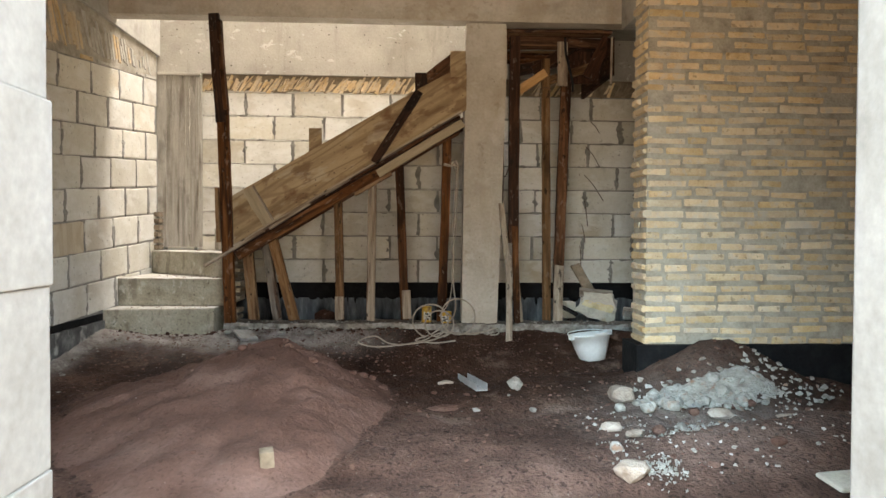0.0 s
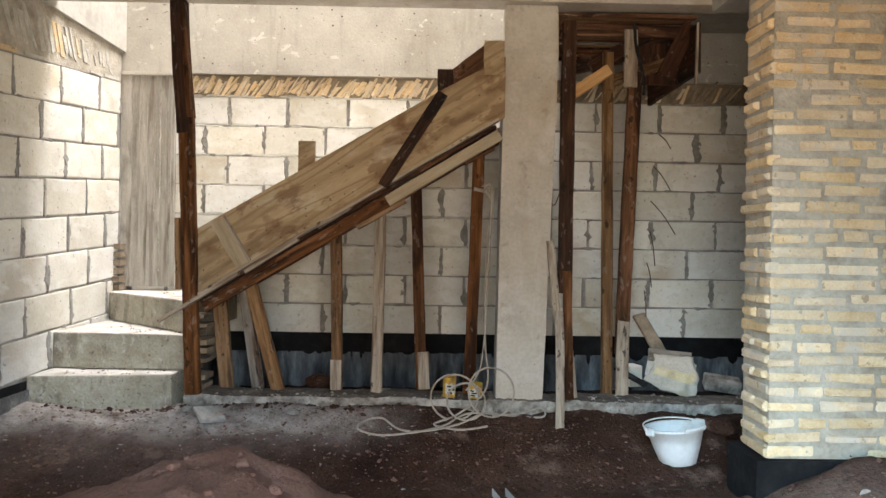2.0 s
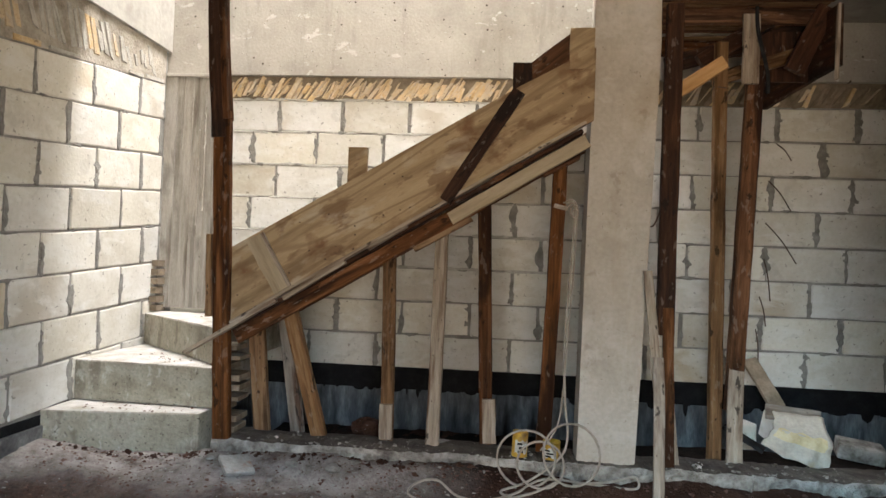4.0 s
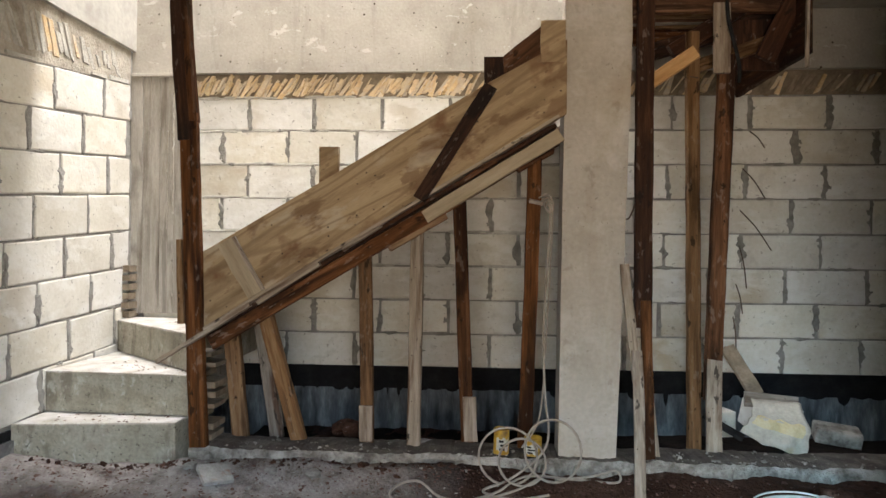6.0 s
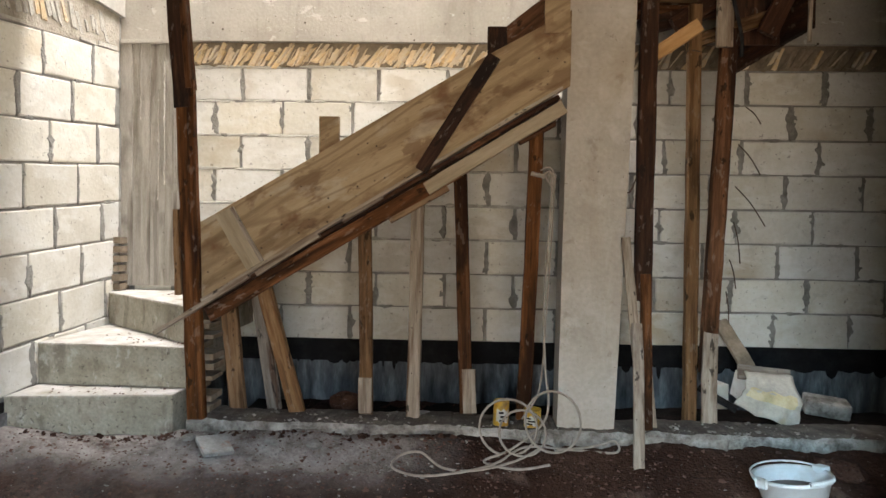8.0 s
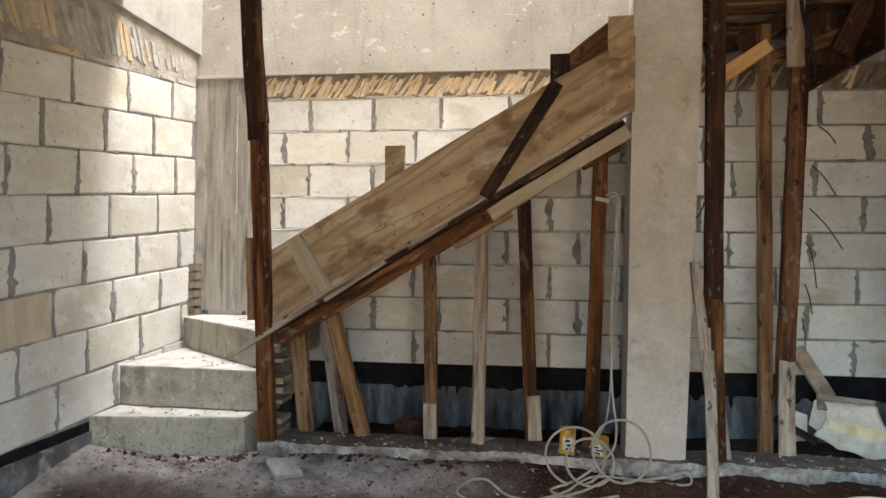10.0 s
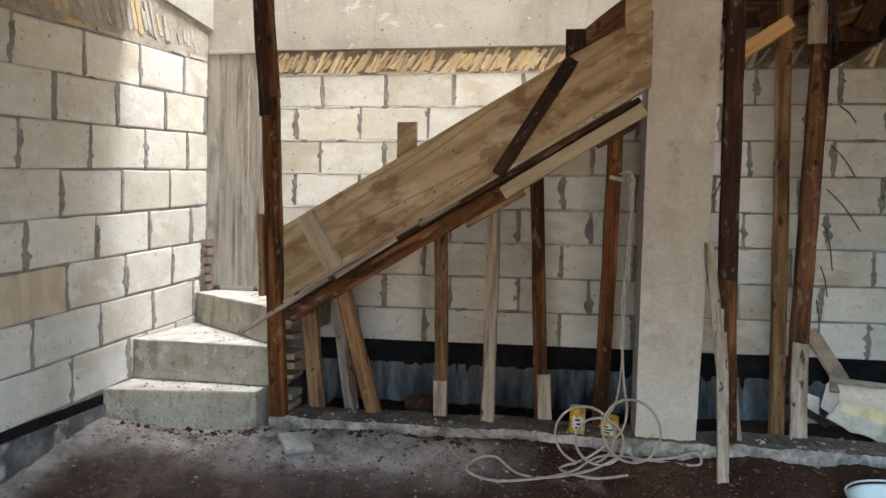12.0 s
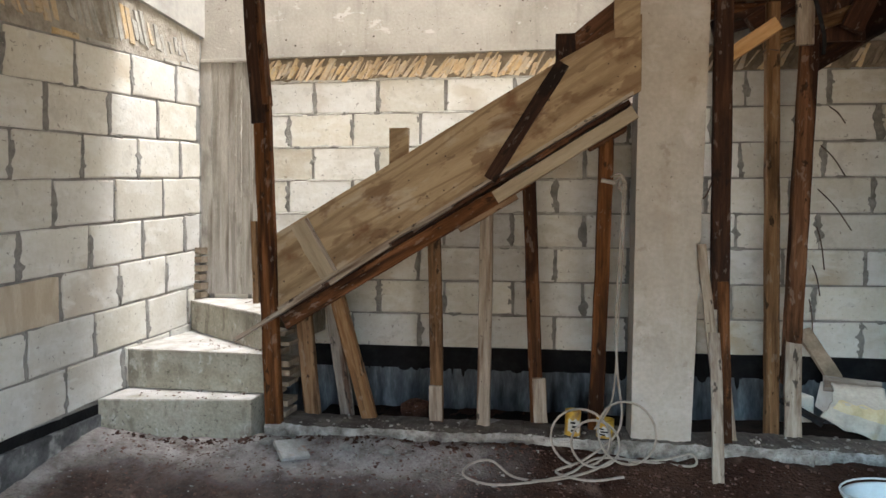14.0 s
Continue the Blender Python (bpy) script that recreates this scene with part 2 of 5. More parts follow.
M_WSMEAR_PALE = material("pale_lime_mortar", (0.46, 0.44, 0.39), (0.32, 0.30, 0.26), (0.58, 0.56, 0.51), 14.0, 0.95, 0.7, 80, coords="World")
M_TAR = material("black_tar_coat", (0.009, 0.009, 0.010), (0.005, 0.005, 0.006), (0.018, 0.018, 0.018), 10, 0.8, 0.4, 60, coords="World", gloss=0.15)
M_RING = material("pitted_concrete", (0.38, 0.35, 0.30), (0.27, 0.24, 0.20), (0.47, 0.44, 0.385), 2.0, 0.9, 0.18, 55, coords="World", grain=0.16, dots=14.0, layers=[((0.58, 0.56, 0.52), 7.0, 0.605, 0.64, 0.7, (1, 1, 1.6)), ((0.22, 0.195, 0.16), 3.0, 0.55, 0.66, 0.5, (2.4, 1, 0.4)), ((0.09, 0.075, 0.058), 26.0, 0.645, 0.67, 0.8, (1, 1, 1.5))])
M_STUB = material("mortared_brick", (0.21, 0.165, 0.115), (0.12, 0.09, 0.06), (0.31, 0.25, 0.18), 12, 0.95, 0.5, 60, coords="World")
M_TANGREY = material("greyed_plywood", (0.33, 0.265, 0.175), (0.23, 0.18, 0.11), (0.43, 0.355, 0.25), 6, 0.8, 0.25, 60, stretch=(3, 3, 0.3))
M_BRICK = material("yellow_clay_brick", (0.635, 0.495, 0.305), (0.50, 0.345, 0.18), (0.73, 0.63, 0.455), 7, 0.92, 0.5, 90, vary=0.14, tint=0.2, spots=0.3, spot_colour=(0.54, 0.48, 0.39), spot_scale=12, layers=[((0.55, 0.50, 0.42), 7.0, 0.55, 0.61, 0.55, (1, 1, 1.5)), ((0.22, 0.15, 0.085), 26.0, 0.60, 0.65, 0.6, (1, 1, 1))])
M_BMORTAR = material("brick_mortar", (0.40, 0.36, 0.295), (0.23, 0.195, 0.145), (0.50, 0.46, 0.39), 9, 0.95, 0.9, 60, coords="World")
M_PLY = material("raw_plywood", (0.33, 0.238, 0.132), (0.15, 0.09, 0.04), (0.41, 0.31, 0.185), 3.2, 0.78, 0.12, 60, stretch=(0.35, 3, 3.6), spots=0.3, spot_colour=(0.17, 0.088, 0.038), spot_scale=8.0, dots=21.0, turn=31.0, grain=0.25, figure=0.5, layers=[((0.125, 0.058, 0.022), 1.3, 0.53, 0.57, 0.62, (5, 1, 1)), ((0.09, 0.045, 0.02), 5.0, 0.61, 0.65, 0.5, (6, 1, 1)), ((0.48, 0.42, 0.32), 2.4, 0.55, 0.63, 0.5, (5, 1, 1))])
M_DARK = material("dark_stained_timber", (0.036, 0.015, 0.008), (0.010, 0.006, 0.004), (0.095, 0.042, 0.019), 11, 0.72, 0.6, 90, stretch=(4, 4, 0.3), vary=0.2, gloss=0.2, grain=0.3, layers=[((0.008, 0.005, 0.004), 6.0, 0.531, 0.606, 0.8, (1, 1, 0.25)), ((0.40, 0.34, 0.28), 24.0, 0.590, 0.632, 0.22, (1.2, 1.2, 0.5)), ((0.012, 0.007, 0.005), 22.0, 0.599, 0.632, 0.8, (1, 1, 0.4))])
M_BROWN = material("brown_timber", (0.114, 0.048, 0.020), (0.032, 0.014, 0.006), (0.230, 0.113, 0.052), 9, 0.78, 0.6, 90, stretch=(4, 4, 0.25), vary=0.22, spots=0.45, spot_colour=(0.024, 0.011, 0.007), spot_scale=7, gloss=0.15, grain=0.35, layers=[((0.020, 0.009, 0.005), 6.0, 0.531, 0.606, 0.85, (1, 1, 0.25)), ((0.40, 0.34, 0.28), 24.0, 0.590, 0.632, 0.22, (1.2, 1.2, 0.5)), ((0.012, 0.007, 0.005), 22.0, 0.599, 0.632, 0.8, (1, 1, 0.4))])
M_TAN = material("tan_timber", (0.190, 0.106, 0.049), (0.070, 0.034, 0.015), (0.33, 0.215, 0.115), 9, 0.78, 0.6, 90, stretch=(4, 4, 0.25), vary=0.18, spots=0.35, spot_colour=(0.055, 0.027, 0.012), spot_scale=8, gloss=0.15, grain=0.35, layers=[((0.045, 0.022, 0.010), 6.0, 0.531, 0.606, 0.7, (1, 1, 0.25)), ((0.40, 0.34, 0.28), 24.0, 0.590, 0.632, 0.22, (1.2, 1.2, 0.5)), ((0.012, 0.007, 0.005), 22.0, 0.599, 0.632, 0.8, (1, 1, 0.4))])
M_PALE = material("pale_dusty_board", (0.33, 0.27, 0.205), (0.14, 0.098, 0.066), (0.50, 0.44, 0.36), 9, 0.88, 0.6, 90, stretch=(4, 4, 0.3), vary=0.12, spots=0.35, spot_colour=(0.13, 0.075, 0.042), spot_scale=8, dots=30.0, grain=0.3, layers=[((0.10, 0.052, 0.027), 6.0, 0.531, 0.606, 0.6, (1, 1, 0.25)), ((0.40, 0.34, 0.28), 24.0, 0.590, 0.632, 0.22, (1.2, 1.2, 0.5)), ((0.012, 0.007, 0.005), 22.0, 0.599, 0.632, 0.8, (1, 1, 0.4))])
M_GREYW = material("weathered_grey_timber", (0.23, 0.20, 0.165), (0.10, 0.082, 0.064), (0.38, 0.345, 0.30), 8, 0.88, 0.6, 90, stretch=(4, 4, 0.3), vary=0.15, spots=0.4, spot_colour=(0.085, 0.045, 0.025), spot_scale=7, grain=0.3, layers=[((0.06, 0.035, 0.02), 6.0, 0.531, 0.606, 0.6, (1, 1, 0.25)), ((0.40, 0.34, 0.28), 24.0, 0.590, 0.632, 0.22, (1.2, 1.2, 0.5)), ((0.012, 0.007, 0.005), 22.0, 0.599, 0.632, 0.8, (1, 1, 0.4))])
M_SOIL = material("damp_red_soil", (0.050, 0.025, 0.017), (0.017, 0.008, 0.006), (0.105, 0.058, 0.041), 2.2, 0.97, 1.0, 60, coords="World", detail=10, spots=0.15, spot_colour=(0.17, 0.115, 0.09), spot_scale=3.5, dust=(0.36, 0.325, 0.30), dust_by="own", gloss=0.15, grain=0.55, dry=((0.066, 0.035, 0.026), (0.195, 0.125, 0.102)), layers=[((0.014, 0.007, 0.005), 38.0, 0.56, 0.61, 0.7, (1, 1, 1)), ((0.25, 0.22, 0.195), 75.0, 0.645, 0.675, 0.7, (1, 1, 1))])
M_DRY = material("dry_red_soil", (0.125, 0.071, 0.055), (0.066, 0.035, 0.026), (0.195, 0.125, 0.102), 2.2, 0.97, 1.0, 50, coords="World", detail=10, gloss=0.15, layers=[((0.048, 0.026, 0.019), 42.0, 0.57, 0.63, 0.5, (1, 1, 1)), ((0.26, 0.19, 0.16), 60.0, 0.65, 0.68, 0.5, (1, 1, 1))])
M_TRENCH = material("near_black_soil", (0.012, 0.009, 0.008), (0.006, 0.005, 0.004), (0.028, 0.020, 0.016), 6.0, 0.95, 0.9, 40, coords="World", gloss=0.1)
M_FRESH = material("fresh_sawn_timber", (0.47, 0.27, 0.11), (0.35, 0.18, 0.065), (0.56, 0.36, 0.17), 7, 0.75, 0.4, 70, stretch=(3, 3, 0.3), gloss=0.2)
M_GRAVEL = material("crushed_stone", (0.24, 0.225, 0.20), (0.12, 0.105, 0.09), (0.38, 0.365, 0.34), 30, 0.95, 0.6, 90, coords="World")
M_RUBBLE = material("lime_rubble", (0.33, 0.313, 0.285), (0.20, 0.18, 0.155), (0.45, 0.435, 0.405), 14, 0.95, 0.6, 90, coords="World", spots=0.2, spot_colour=(0.27, 0.17, 0.12), spot_scale=18)
M_STONE = material("broken_brick_stone", (0.35, 0.285, 0.235), (0.20, 0.145, 0.11), (0.44, 0.385, 0.335), 12, 0.95, 0.6, 90, vary=0.2)
M_JAMB = material("lime_washed_block", (0.29, 0.278, 0.26), (0.23, 0.217, 0.2), (0.335, 0.325, 0.31), 5, 0.92, 0.14, 50, coords="World", spots=0.3, spot_colour=(0.33, 0.30, 0.27), spot_scale=3)
M_PLASTIC = material("white_plastic", (0.70, 0.72, 0.72), (0.60, 0.62, 0.61), (0.76, 0.78, 0.78), 9, 0.45, 0.08, 40, spots=0.2, spot_colour=(0.52, 0.50, 0.46), spot_scale=6)
M_HOSE = material("orange_hose", (0.80, 0.22, 0.07), (0.66, 0.16, 0.05), (0.86, 0.30, 0.12), 12, 0.45, 0.1, 50)
M_CABLE = material("dusty_cable", (0.33, 0.285, 0.235), (0.22, 0.185, 0.15), (0.42, 0.375, 0.32), 16, 0.7, 0.1, 60)
M_YELLOW = material("yellow_can_paint", (0.50, 0.30, 0.03), (0.28, 0.16, 0.02), (0.60, 0.38, 0.06), 14, 0.5, 0.1, 50, spots=0.4, spot_colour=(0.16, 0.10, 0.05), spot_scale=14)
M_LABEL = material("pale_label_paper", (0.52, 0.51, 0.47), (0.36, 0.34, 0.30), (0.62, 0.61, 0.58), 20, 0.7, 0.1, 50)
M_INK = material("dark_print", (0.02, 0.02, 0.021), (0.012, 0.012, 0.012), (0.035, 0.035, 0.035), 20, 0.85, 0.0, 50, gloss=0.1)
M_STEEL = material("rusty_steel", (0.10, 0.065, 0.05), (0.05, 0.03, 0.025), (0.17, 0.11, 0.08), 30, 0.65, 0.2, 90, metal=0.6)
M_ZINC = material("galvanised_sheet", (0.55, 0.56, 0.57), (0.43, 0.44, 0.45), (0.66, 0.67, 0.68), 12, 0.5, 0.1, 60, metal=0.35)
M_PAPER = material("cement_sack_paper", (0.50, 0.47, 0.40), (0.40, 0.36, 0.29), (0.60, 0.57, 0.51), 5, 0.85, 0.3, 60, spots=0.2, spot_colour=(0.44, 0.35, 0.19), spot_scale=4)
M_BAND = material("faded_yellow_print", (0.60, 0.51, 0.30), (0.46, 0.38, 0.21), (0.66, 0.60, 0.42), 12, 0.85, 0.2, 60)
M_SLURRY = material("grey_slurry", (0.17, 0.155, 0.14), (0.11, 0.10, 0.09), (0.24, 0.22, 0.2), 14, 0.8, 0.3, 70)

# ---- builders ----
rng = random.Random(7)


def mesh_of(name, verts, faces, mat, smooth=False):
    me = bpy.data.meshes.new(name)
    me.from_pydata([tuple(v) for v in verts], [], faces)
    me.materials.append(mat)
    if smooth:
        me.polygons.foreach_set("use_smooth", [True] * len(me.polygons))
    me.update()
    return me


def piece(name, verts, faces, mat, parent=None, label="", smooth=False):
    ob = new(name, mesh_of(name, verts, faces, mat, smooth))
    if parent is not None:
        ob.parent = parent
    if label:
        ob["label"] = label
    return ob


def part(name, bm, mat, parent=None, label="", smooth=False):
    me = bpy.data.meshes.new(name)
    bm.normal_update()
    bm.to_mesh(me)
    bm.free()
    me.materials.append(mat)
    if smooth:
        me.polygons.foreach_set("use_smooth", [True] * len(me.polygons))
    ob = new(name, me)
    if parent is not None:
        ob.parent = parent
    if label:
        ob["label"] = label
    return ob


def empty(name, label, category, group="", kind=""):
    return tagged(new(name), label, category, group, kind)


BOX_F = [(0, 3, 2, 1), (4, 5, 6, 7), (0, 1, 5, 4), (1, 2, 6, 5), (2, 3, 7, 6), (3, 0, 4, 7)]


def box_data(x0, x1, y0, y1, z0, z1):
    return [(x0, y0, z0), (x1, y0, z0), (x1, y1, z0), (x0, y1, z0), (x0, y0, z1), (x1, y0, z1), (x1, y1, z1), (x0, y1, z1)], BOX_F


def box(name, x0, x1, y0, y1, z0, z1, mat, parent=None, label="", bevel=0.0):
    bm = bmesh.new()
    v, f = box_data(x0, x1, y0, y1, z0, z1)
    vs = [bm.verts.new(p) for p in v]
    for q in f:
        bm.faces.new([vs[i] for i in q])
    if bevel:
        bmesh.ops.bevel(bm, geom=bm.edges[:], offset=bevel, segments=2, affect="EDGES", profile=0.6)
    return part(name, bm, mat, parent, label)


def prism(name, poly, z0, z1, mat, parent=None, label="", bevel=0.0, rough=0.0):
    """An upright slab on a polygon (x, y), its edges worn."""
    bm = bmesh.new()
    lo = [bm.verts.new((x, y, z0)) for x, y in poly]
    hi = [bm.verts.new((x, y, z1)) for x, y in poly]
    k = len(poly)
    bm.faces.new(lo[::-1])
    bm.faces.new(hi)
    for i in range(k):
        bm.faces.new((lo[i], lo[(i + 1) % k], hi[(i + 1) % k], hi[i]))
    if bevel:
        bmesh.ops.bevel(bm, geom=bm.edges[:], offset=bevel, segments=2, affect="EDGES", profile=0.6)
    if rough:
        bmesh.ops.triangulate(bm, faces=bm.faces[:])
        bmesh.ops.subdivide_edges(bm, edges=[e for e in bm.edges if e.calc_length() > 0.08], cuts=5, use_grid_fill=True)
        for v in bm.verts:
            v.co += rough * noise.noise_vector(v.co * 9) + 0.5 * rough * noise.noise_vector(v.co * 31)
    return part(name, bm, mat, parent, label)


def slab_piece(c, out, bev, jit, rnd):
    """A piece on a wall: c four corners on the wall's face plane (counter-clockwise from outside), out the step towards the room.
    Worn, slightly wavy edges and blunt corners; its back stays in the wall."""
    c = [Vector(p) for p in c]
    out = Vector(out)
    n = out.normalized()
    a, b = (c[1] - c[0]).normalized(), (c[3] - c[0]).normalized()
    mid = sum(c, Vector()) / 4
    turn = [c[i] + Vector((rnd.uniform(-jit, jit), rnd.uniform(-jit, jit), rnd.uniform(-jit, jit))) for i in range(4)]
    line = []
    for i in range(4):
        p, q = turn[i], turn[(i + 1) % 4]
        cut = min(0.25, rnd.uniform(0.3, 1.4) * bev / max(0.02, (q - p).length))
        for k, t in enumerate((cut, 0.36, 0.68, 1 - cut)):
            w = p.lerp(q, t)
            w += (w - mid).normalized() * (rnd.uniform(-0.6, 0.35) * jit if 0 < k < 3 else 0)
            line.append(w - n * (w - c[0]).dot(n))
    m = len(line)
    back, rim, face = [], [], []
    for p in line:
        d = mid - p
        back.append(p - n * 0.03)
        rim.append(p + out * 0.45)
        s = a * max(-bev, min(bev, d.dot(a) * 0.3)) + b * max(-bev, min(bev, d.dot(b) * 0.3))
        face.append(p + s + out * rnd.uniform(0.88, 1.08))
    f = []
    for i in range(m):
        k = (i + 1) % m
        f += [(i, k, m + k, m + i), (m + i, m + k, 2 * m + k, 2 * m + i)]
    f.append(tuple(range(2 * m, 3 * m)))
    return back + rim + face, f


def timber(name, p0, p1, w, d, mat, parent=None, label="", side=(1, 0, 0), bow=0.004, seed=1, wane=0.002):
    """A sawn board from p0 to p1 with a slight bow and uneven arrises; w along side, d across it. The mesh lies along its own z."""
    r = random.Random(seed)
    p0, p1 = Vector(p0), Vector(p1)
    axis = (p1 - p0)
    length = axis.length
    z = axis.normalized()
    x = Vector(side)
    x = (x - z * x.dot(z)).normalized()
    y = z.cross(x)
    m = Matrix((x, y, z)).transposed().to_4x4()
    m.translation = p0
    k = max(4, int(length / 0.12))
    verts, faces = [], []
    bx, by = r.uniform(-bow, bow), r.uniform(-bow, bow)
    ch = min(w, d) * 0.10
    ring = [(-w / 2 + ch, -d / 2), (w / 2 - ch, -d / 2), (w / 2, -d / 2 + ch), (w / 2, d / 2 - ch), (w / 2 - ch, d / 2), (-w / 2 + ch, d / 2), (-w / 2, d / 2 - ch), (-w / 2, -d / 2 + ch)]
    for i in range(k + 1):
        s = i / k
        ox, oy = bx * math.sin(math.pi * s), by * math.sin(math.pi * s)
        for a, b in ring:
            verts.append((a + ox + r.uniform(-wane, wane), b + oy + r.uniform(-wane, wane), s * length))
    for i in range(k):
        for j in range(8):
            q = (j + 1) % 8
            faces.append((8 * i + j, 8 * i + q, 8 * i + 8 + q, 8 * i + 8 + j))
    faces.append(tuple(range(7, -1, -1)))
    faces.append(tuple(range(8 * k, 8 * k + 8)))
    ob = piece(name, verts, faces, mat, None, label)
    if parent is not None:
        ob.parent = parent
    ob.matrix_basis = m
    return ob


def smooth_line(pts, per=8, closed=False):
    """Catmull-Rom through the points."""
    pts = [Vector(p) for p in pts]
    out = []
    n = len(pts)
    for i in range(n if closed else n - 1):
        if closed:
            a, b, c, d = pts[i - 1], pts[i], pts[(i + 1) % n], pts[(i + 2) % n]
        else:
            a, b, c, d = pts[max(i - 1, 0)], pts[i], pts[i + 1], pts[min(i + 2, n - 1)]
        for j in range(per):
            t = j / per
            out.append(0.5 * (2 * b + (c - a) * t + (2 * a - 5 * b + 4 * c - d) * t * t + (3 * b - a - 3 * c + d) * t ** 3))
    if not closed:
        out.append(pts[-1])
    return out


def tube(name, pts, radius, mat, parent=None, label="", sides=8, closed=False):
    verts, faces = [], []
    n = len(pts)
    up = Vector((0.13, 0.21, 0.97))
    for i, p in enumerate(pts):
        q0 = pts[i - 1] if (i or closed) else pts[0]
        q1 = pts[(i + 1) % n] if (i < n - 1 or closed) else pts[-1]
        t = (Vector(q1) - Vector(q0)).normalized()
        a = t.cross(up)
        if a.length < 0.05:
            a = t.cross(Vector((1, 0, 0)))
        a.normalize()
        b = t.cross(a)
        for k in range(sides):
            an = 2 * math.pi * k / sides
            verts.append(Vector(p) + radius * (math.cos(an) * a + math.sin(an) * b))
    for i in range(n if closed else n - 1):
        for k in range(sides):
            q = (k + 1) % sides
            i2 = (i + 1) % n
            faces.append((sides * i + k, sides * i + q, sides * i2 + q, sides * i2 + k))
    if not closed:
        faces.append(tuple(range(sides)))
        faces.append(tuple(range(sides * n - 1, sides * (n - 1) - 1, -1)))
    return piece(name, verts, faces, mat, parent, label, smooth=True)


def lathe(name, profile, mat, parent=None, label="", sides=28, sx=1.0, sy=1.0, cap=True):
    verts, faces = [], []
    for r, z in profile:
        for k in range(sides):
            a = 2 * math.pi * k / sides
            verts.append((r * sx * math.cos(a), r * sy * math.sin(a), z))
    for i in range(len(profile) - 1):
        for k in range(sides):
            q = (k + 1) % sides
            faces.append((sides * i + k, sides * i + q, sides * i + sides + q, sides * i + sides + k))
    if cap:
        faces.append(tuple(range(sides - 1, -1, -1)))
        n = len(profile) - 1
        faces.append(tuple(range(sides * n, sides * n + sides)))
    return piece(name, verts, faces, mat, parent, label, smooth=True)


def rock_data(rnd, sx, sy, sz, n=14):
    bm = bmesh.new()
    for _ in range(n):
        v = Vector((rnd.gauss(0, 1), rnd.gauss(0, 1), rnd.gauss(0, 1))).normalized() * rnd.uniform(0.8, 1.05)
        bm.verts.new((v.x * sx, v.y * sy, v.z * sz))
    bmesh.ops.convex_hull(bm, input=bm.verts[:])
    loose = [v for v in bm.verts if not v.link_faces]
    bmesh.ops.delete(bm, geom=loose, context="VERTS")
    return bm


def step01(a):
    a = max(0.0, min(1.0, a))
    return a * a * (3 - 2 * a)


def hump(x, y, cx, cy, sx, sy, amp, turn=0.0):
    dx, dy = x - cx, y - cy
    c, s = math.cos(turn), math.sin(turn)
    u, v = (c * dx + s * dy) / sx, (-s * dx + c * dy) / sy
    return amp * math.exp(-(u * u + v * v) / 2)


def bare_z(x, y):
    """Bare earth floor: low by the doorway, dug out beyond the kerb."""
    z = -0.19 - 0.27 * step01((2.9 - y) / 2.2)
    z += 0.15 * step01((y - 4.35) / 0.75) + (0.030 + 0.030 * step01((0.1 - x) / 0.5)) * step01((y - 4.95) / 0.2) * step01((x + 1.7) / 0.3)
    z += hump(x, y, -1.72, 5.14, 0.16, 0.10, 0.045)
    z -= 0.13 * step01((y - 5.40) / 0.08)
    z += 0.045 * step01((-1.75 - x) / 0.8) * step01((y - 3.3) / 0.7)
    z += 0.035 * step01((-2.30 - x) / 0.35) * (1 - 0.45 * step01((y - 4.5) / 0.5)) * step01((y - 2.8) / 0.8)
    z += 0.035 * math.exp(-((x + 2.70) / 0.11) ** 2) * step01((y - 2.6) / 0.8) * (1 - 0.7 * step01((y - 4.5) / 0.5))
    z += hump(x, y, 1.74, 3.94, 0.27, 0.17, 0.20, 0.06)
    z += hump(x, y, 1.45, 2.75, 0.55, 0.35, 0.06)
    z += hump(x, y, 1.50, 3.98, 0.34, 0.24, 0.12)
    z -= hump(x, y, 2.0, 3.20, 0.8, 0.13, 0.09, 0.18)
    z += hump(x, y, 2.0, 2.92, 0.6, 0.14, 0.09, 0.18)
    p = Vector((x, y, 0.0))
    z += 0.030 * noise.noise(p * 1.9) + 0.022 * noise.noise(p * 5.3) + 0.013 * noise.noise(p * 13.0) + 0.007 * noise.noise(p * 31.0)
    if x > 0.5 and y < 4.0:
        z += 0.02 * step01((x - 0.5) / 0.5) * (0.5 - abs(noise.noise(p * 6.5))) * 1.6
    return z


def heap_h(x, y):
    """The dumped heap of dry earth: crest near the stairs, steep behind, long slope towards the doorway."""
    dx, dy = x + 1.05, y - 3.92
    u = dx / (1.15 if dx < 0 else 0.64)
    v = dy / (0.34 if dy > 0 else 1.65)
    p = Vector((x, y, 3.0))
    r = math.sqrt(u * u + v * v) * (1 + 0.10 * noise.noise(p * 2.1)) + 0.05 * noise.noise(p * 5.0)
    h = 0.345 * max(-0.12, 1 - r)
    k = max(0.0, min(1.0, h / 0.1))
    furrow = 0.5 - abs(noise.noise(Vector((x * 7.0 + 1.5 * y, y * 2.2, 5.0))))
    return h + k * (0.028 * noise.noise(p * 6.0) + 0.016 * noise.noise(p * 14.0) + 0.008 * noise.noise(p * 33.0) + 0.012 * furrow * step01((y - 2.9) / 0.6))


def ground_z(x, y):
    return bare_z(x, y) + max(0.0, heap_h(x, y))

# ---- structure ----
X_L, Y_B, X_R = -2.70, 6.305, 3.40


def uneven(a, b, near, fine, coarse):
    """Grid lines, fine within near, coarse outside."""
    out, v = [], a
    while v < b:
        out.append(v)
        v += fine if near[0] - 1e-6 <= v < near[1] else coarse
    return out + [b]


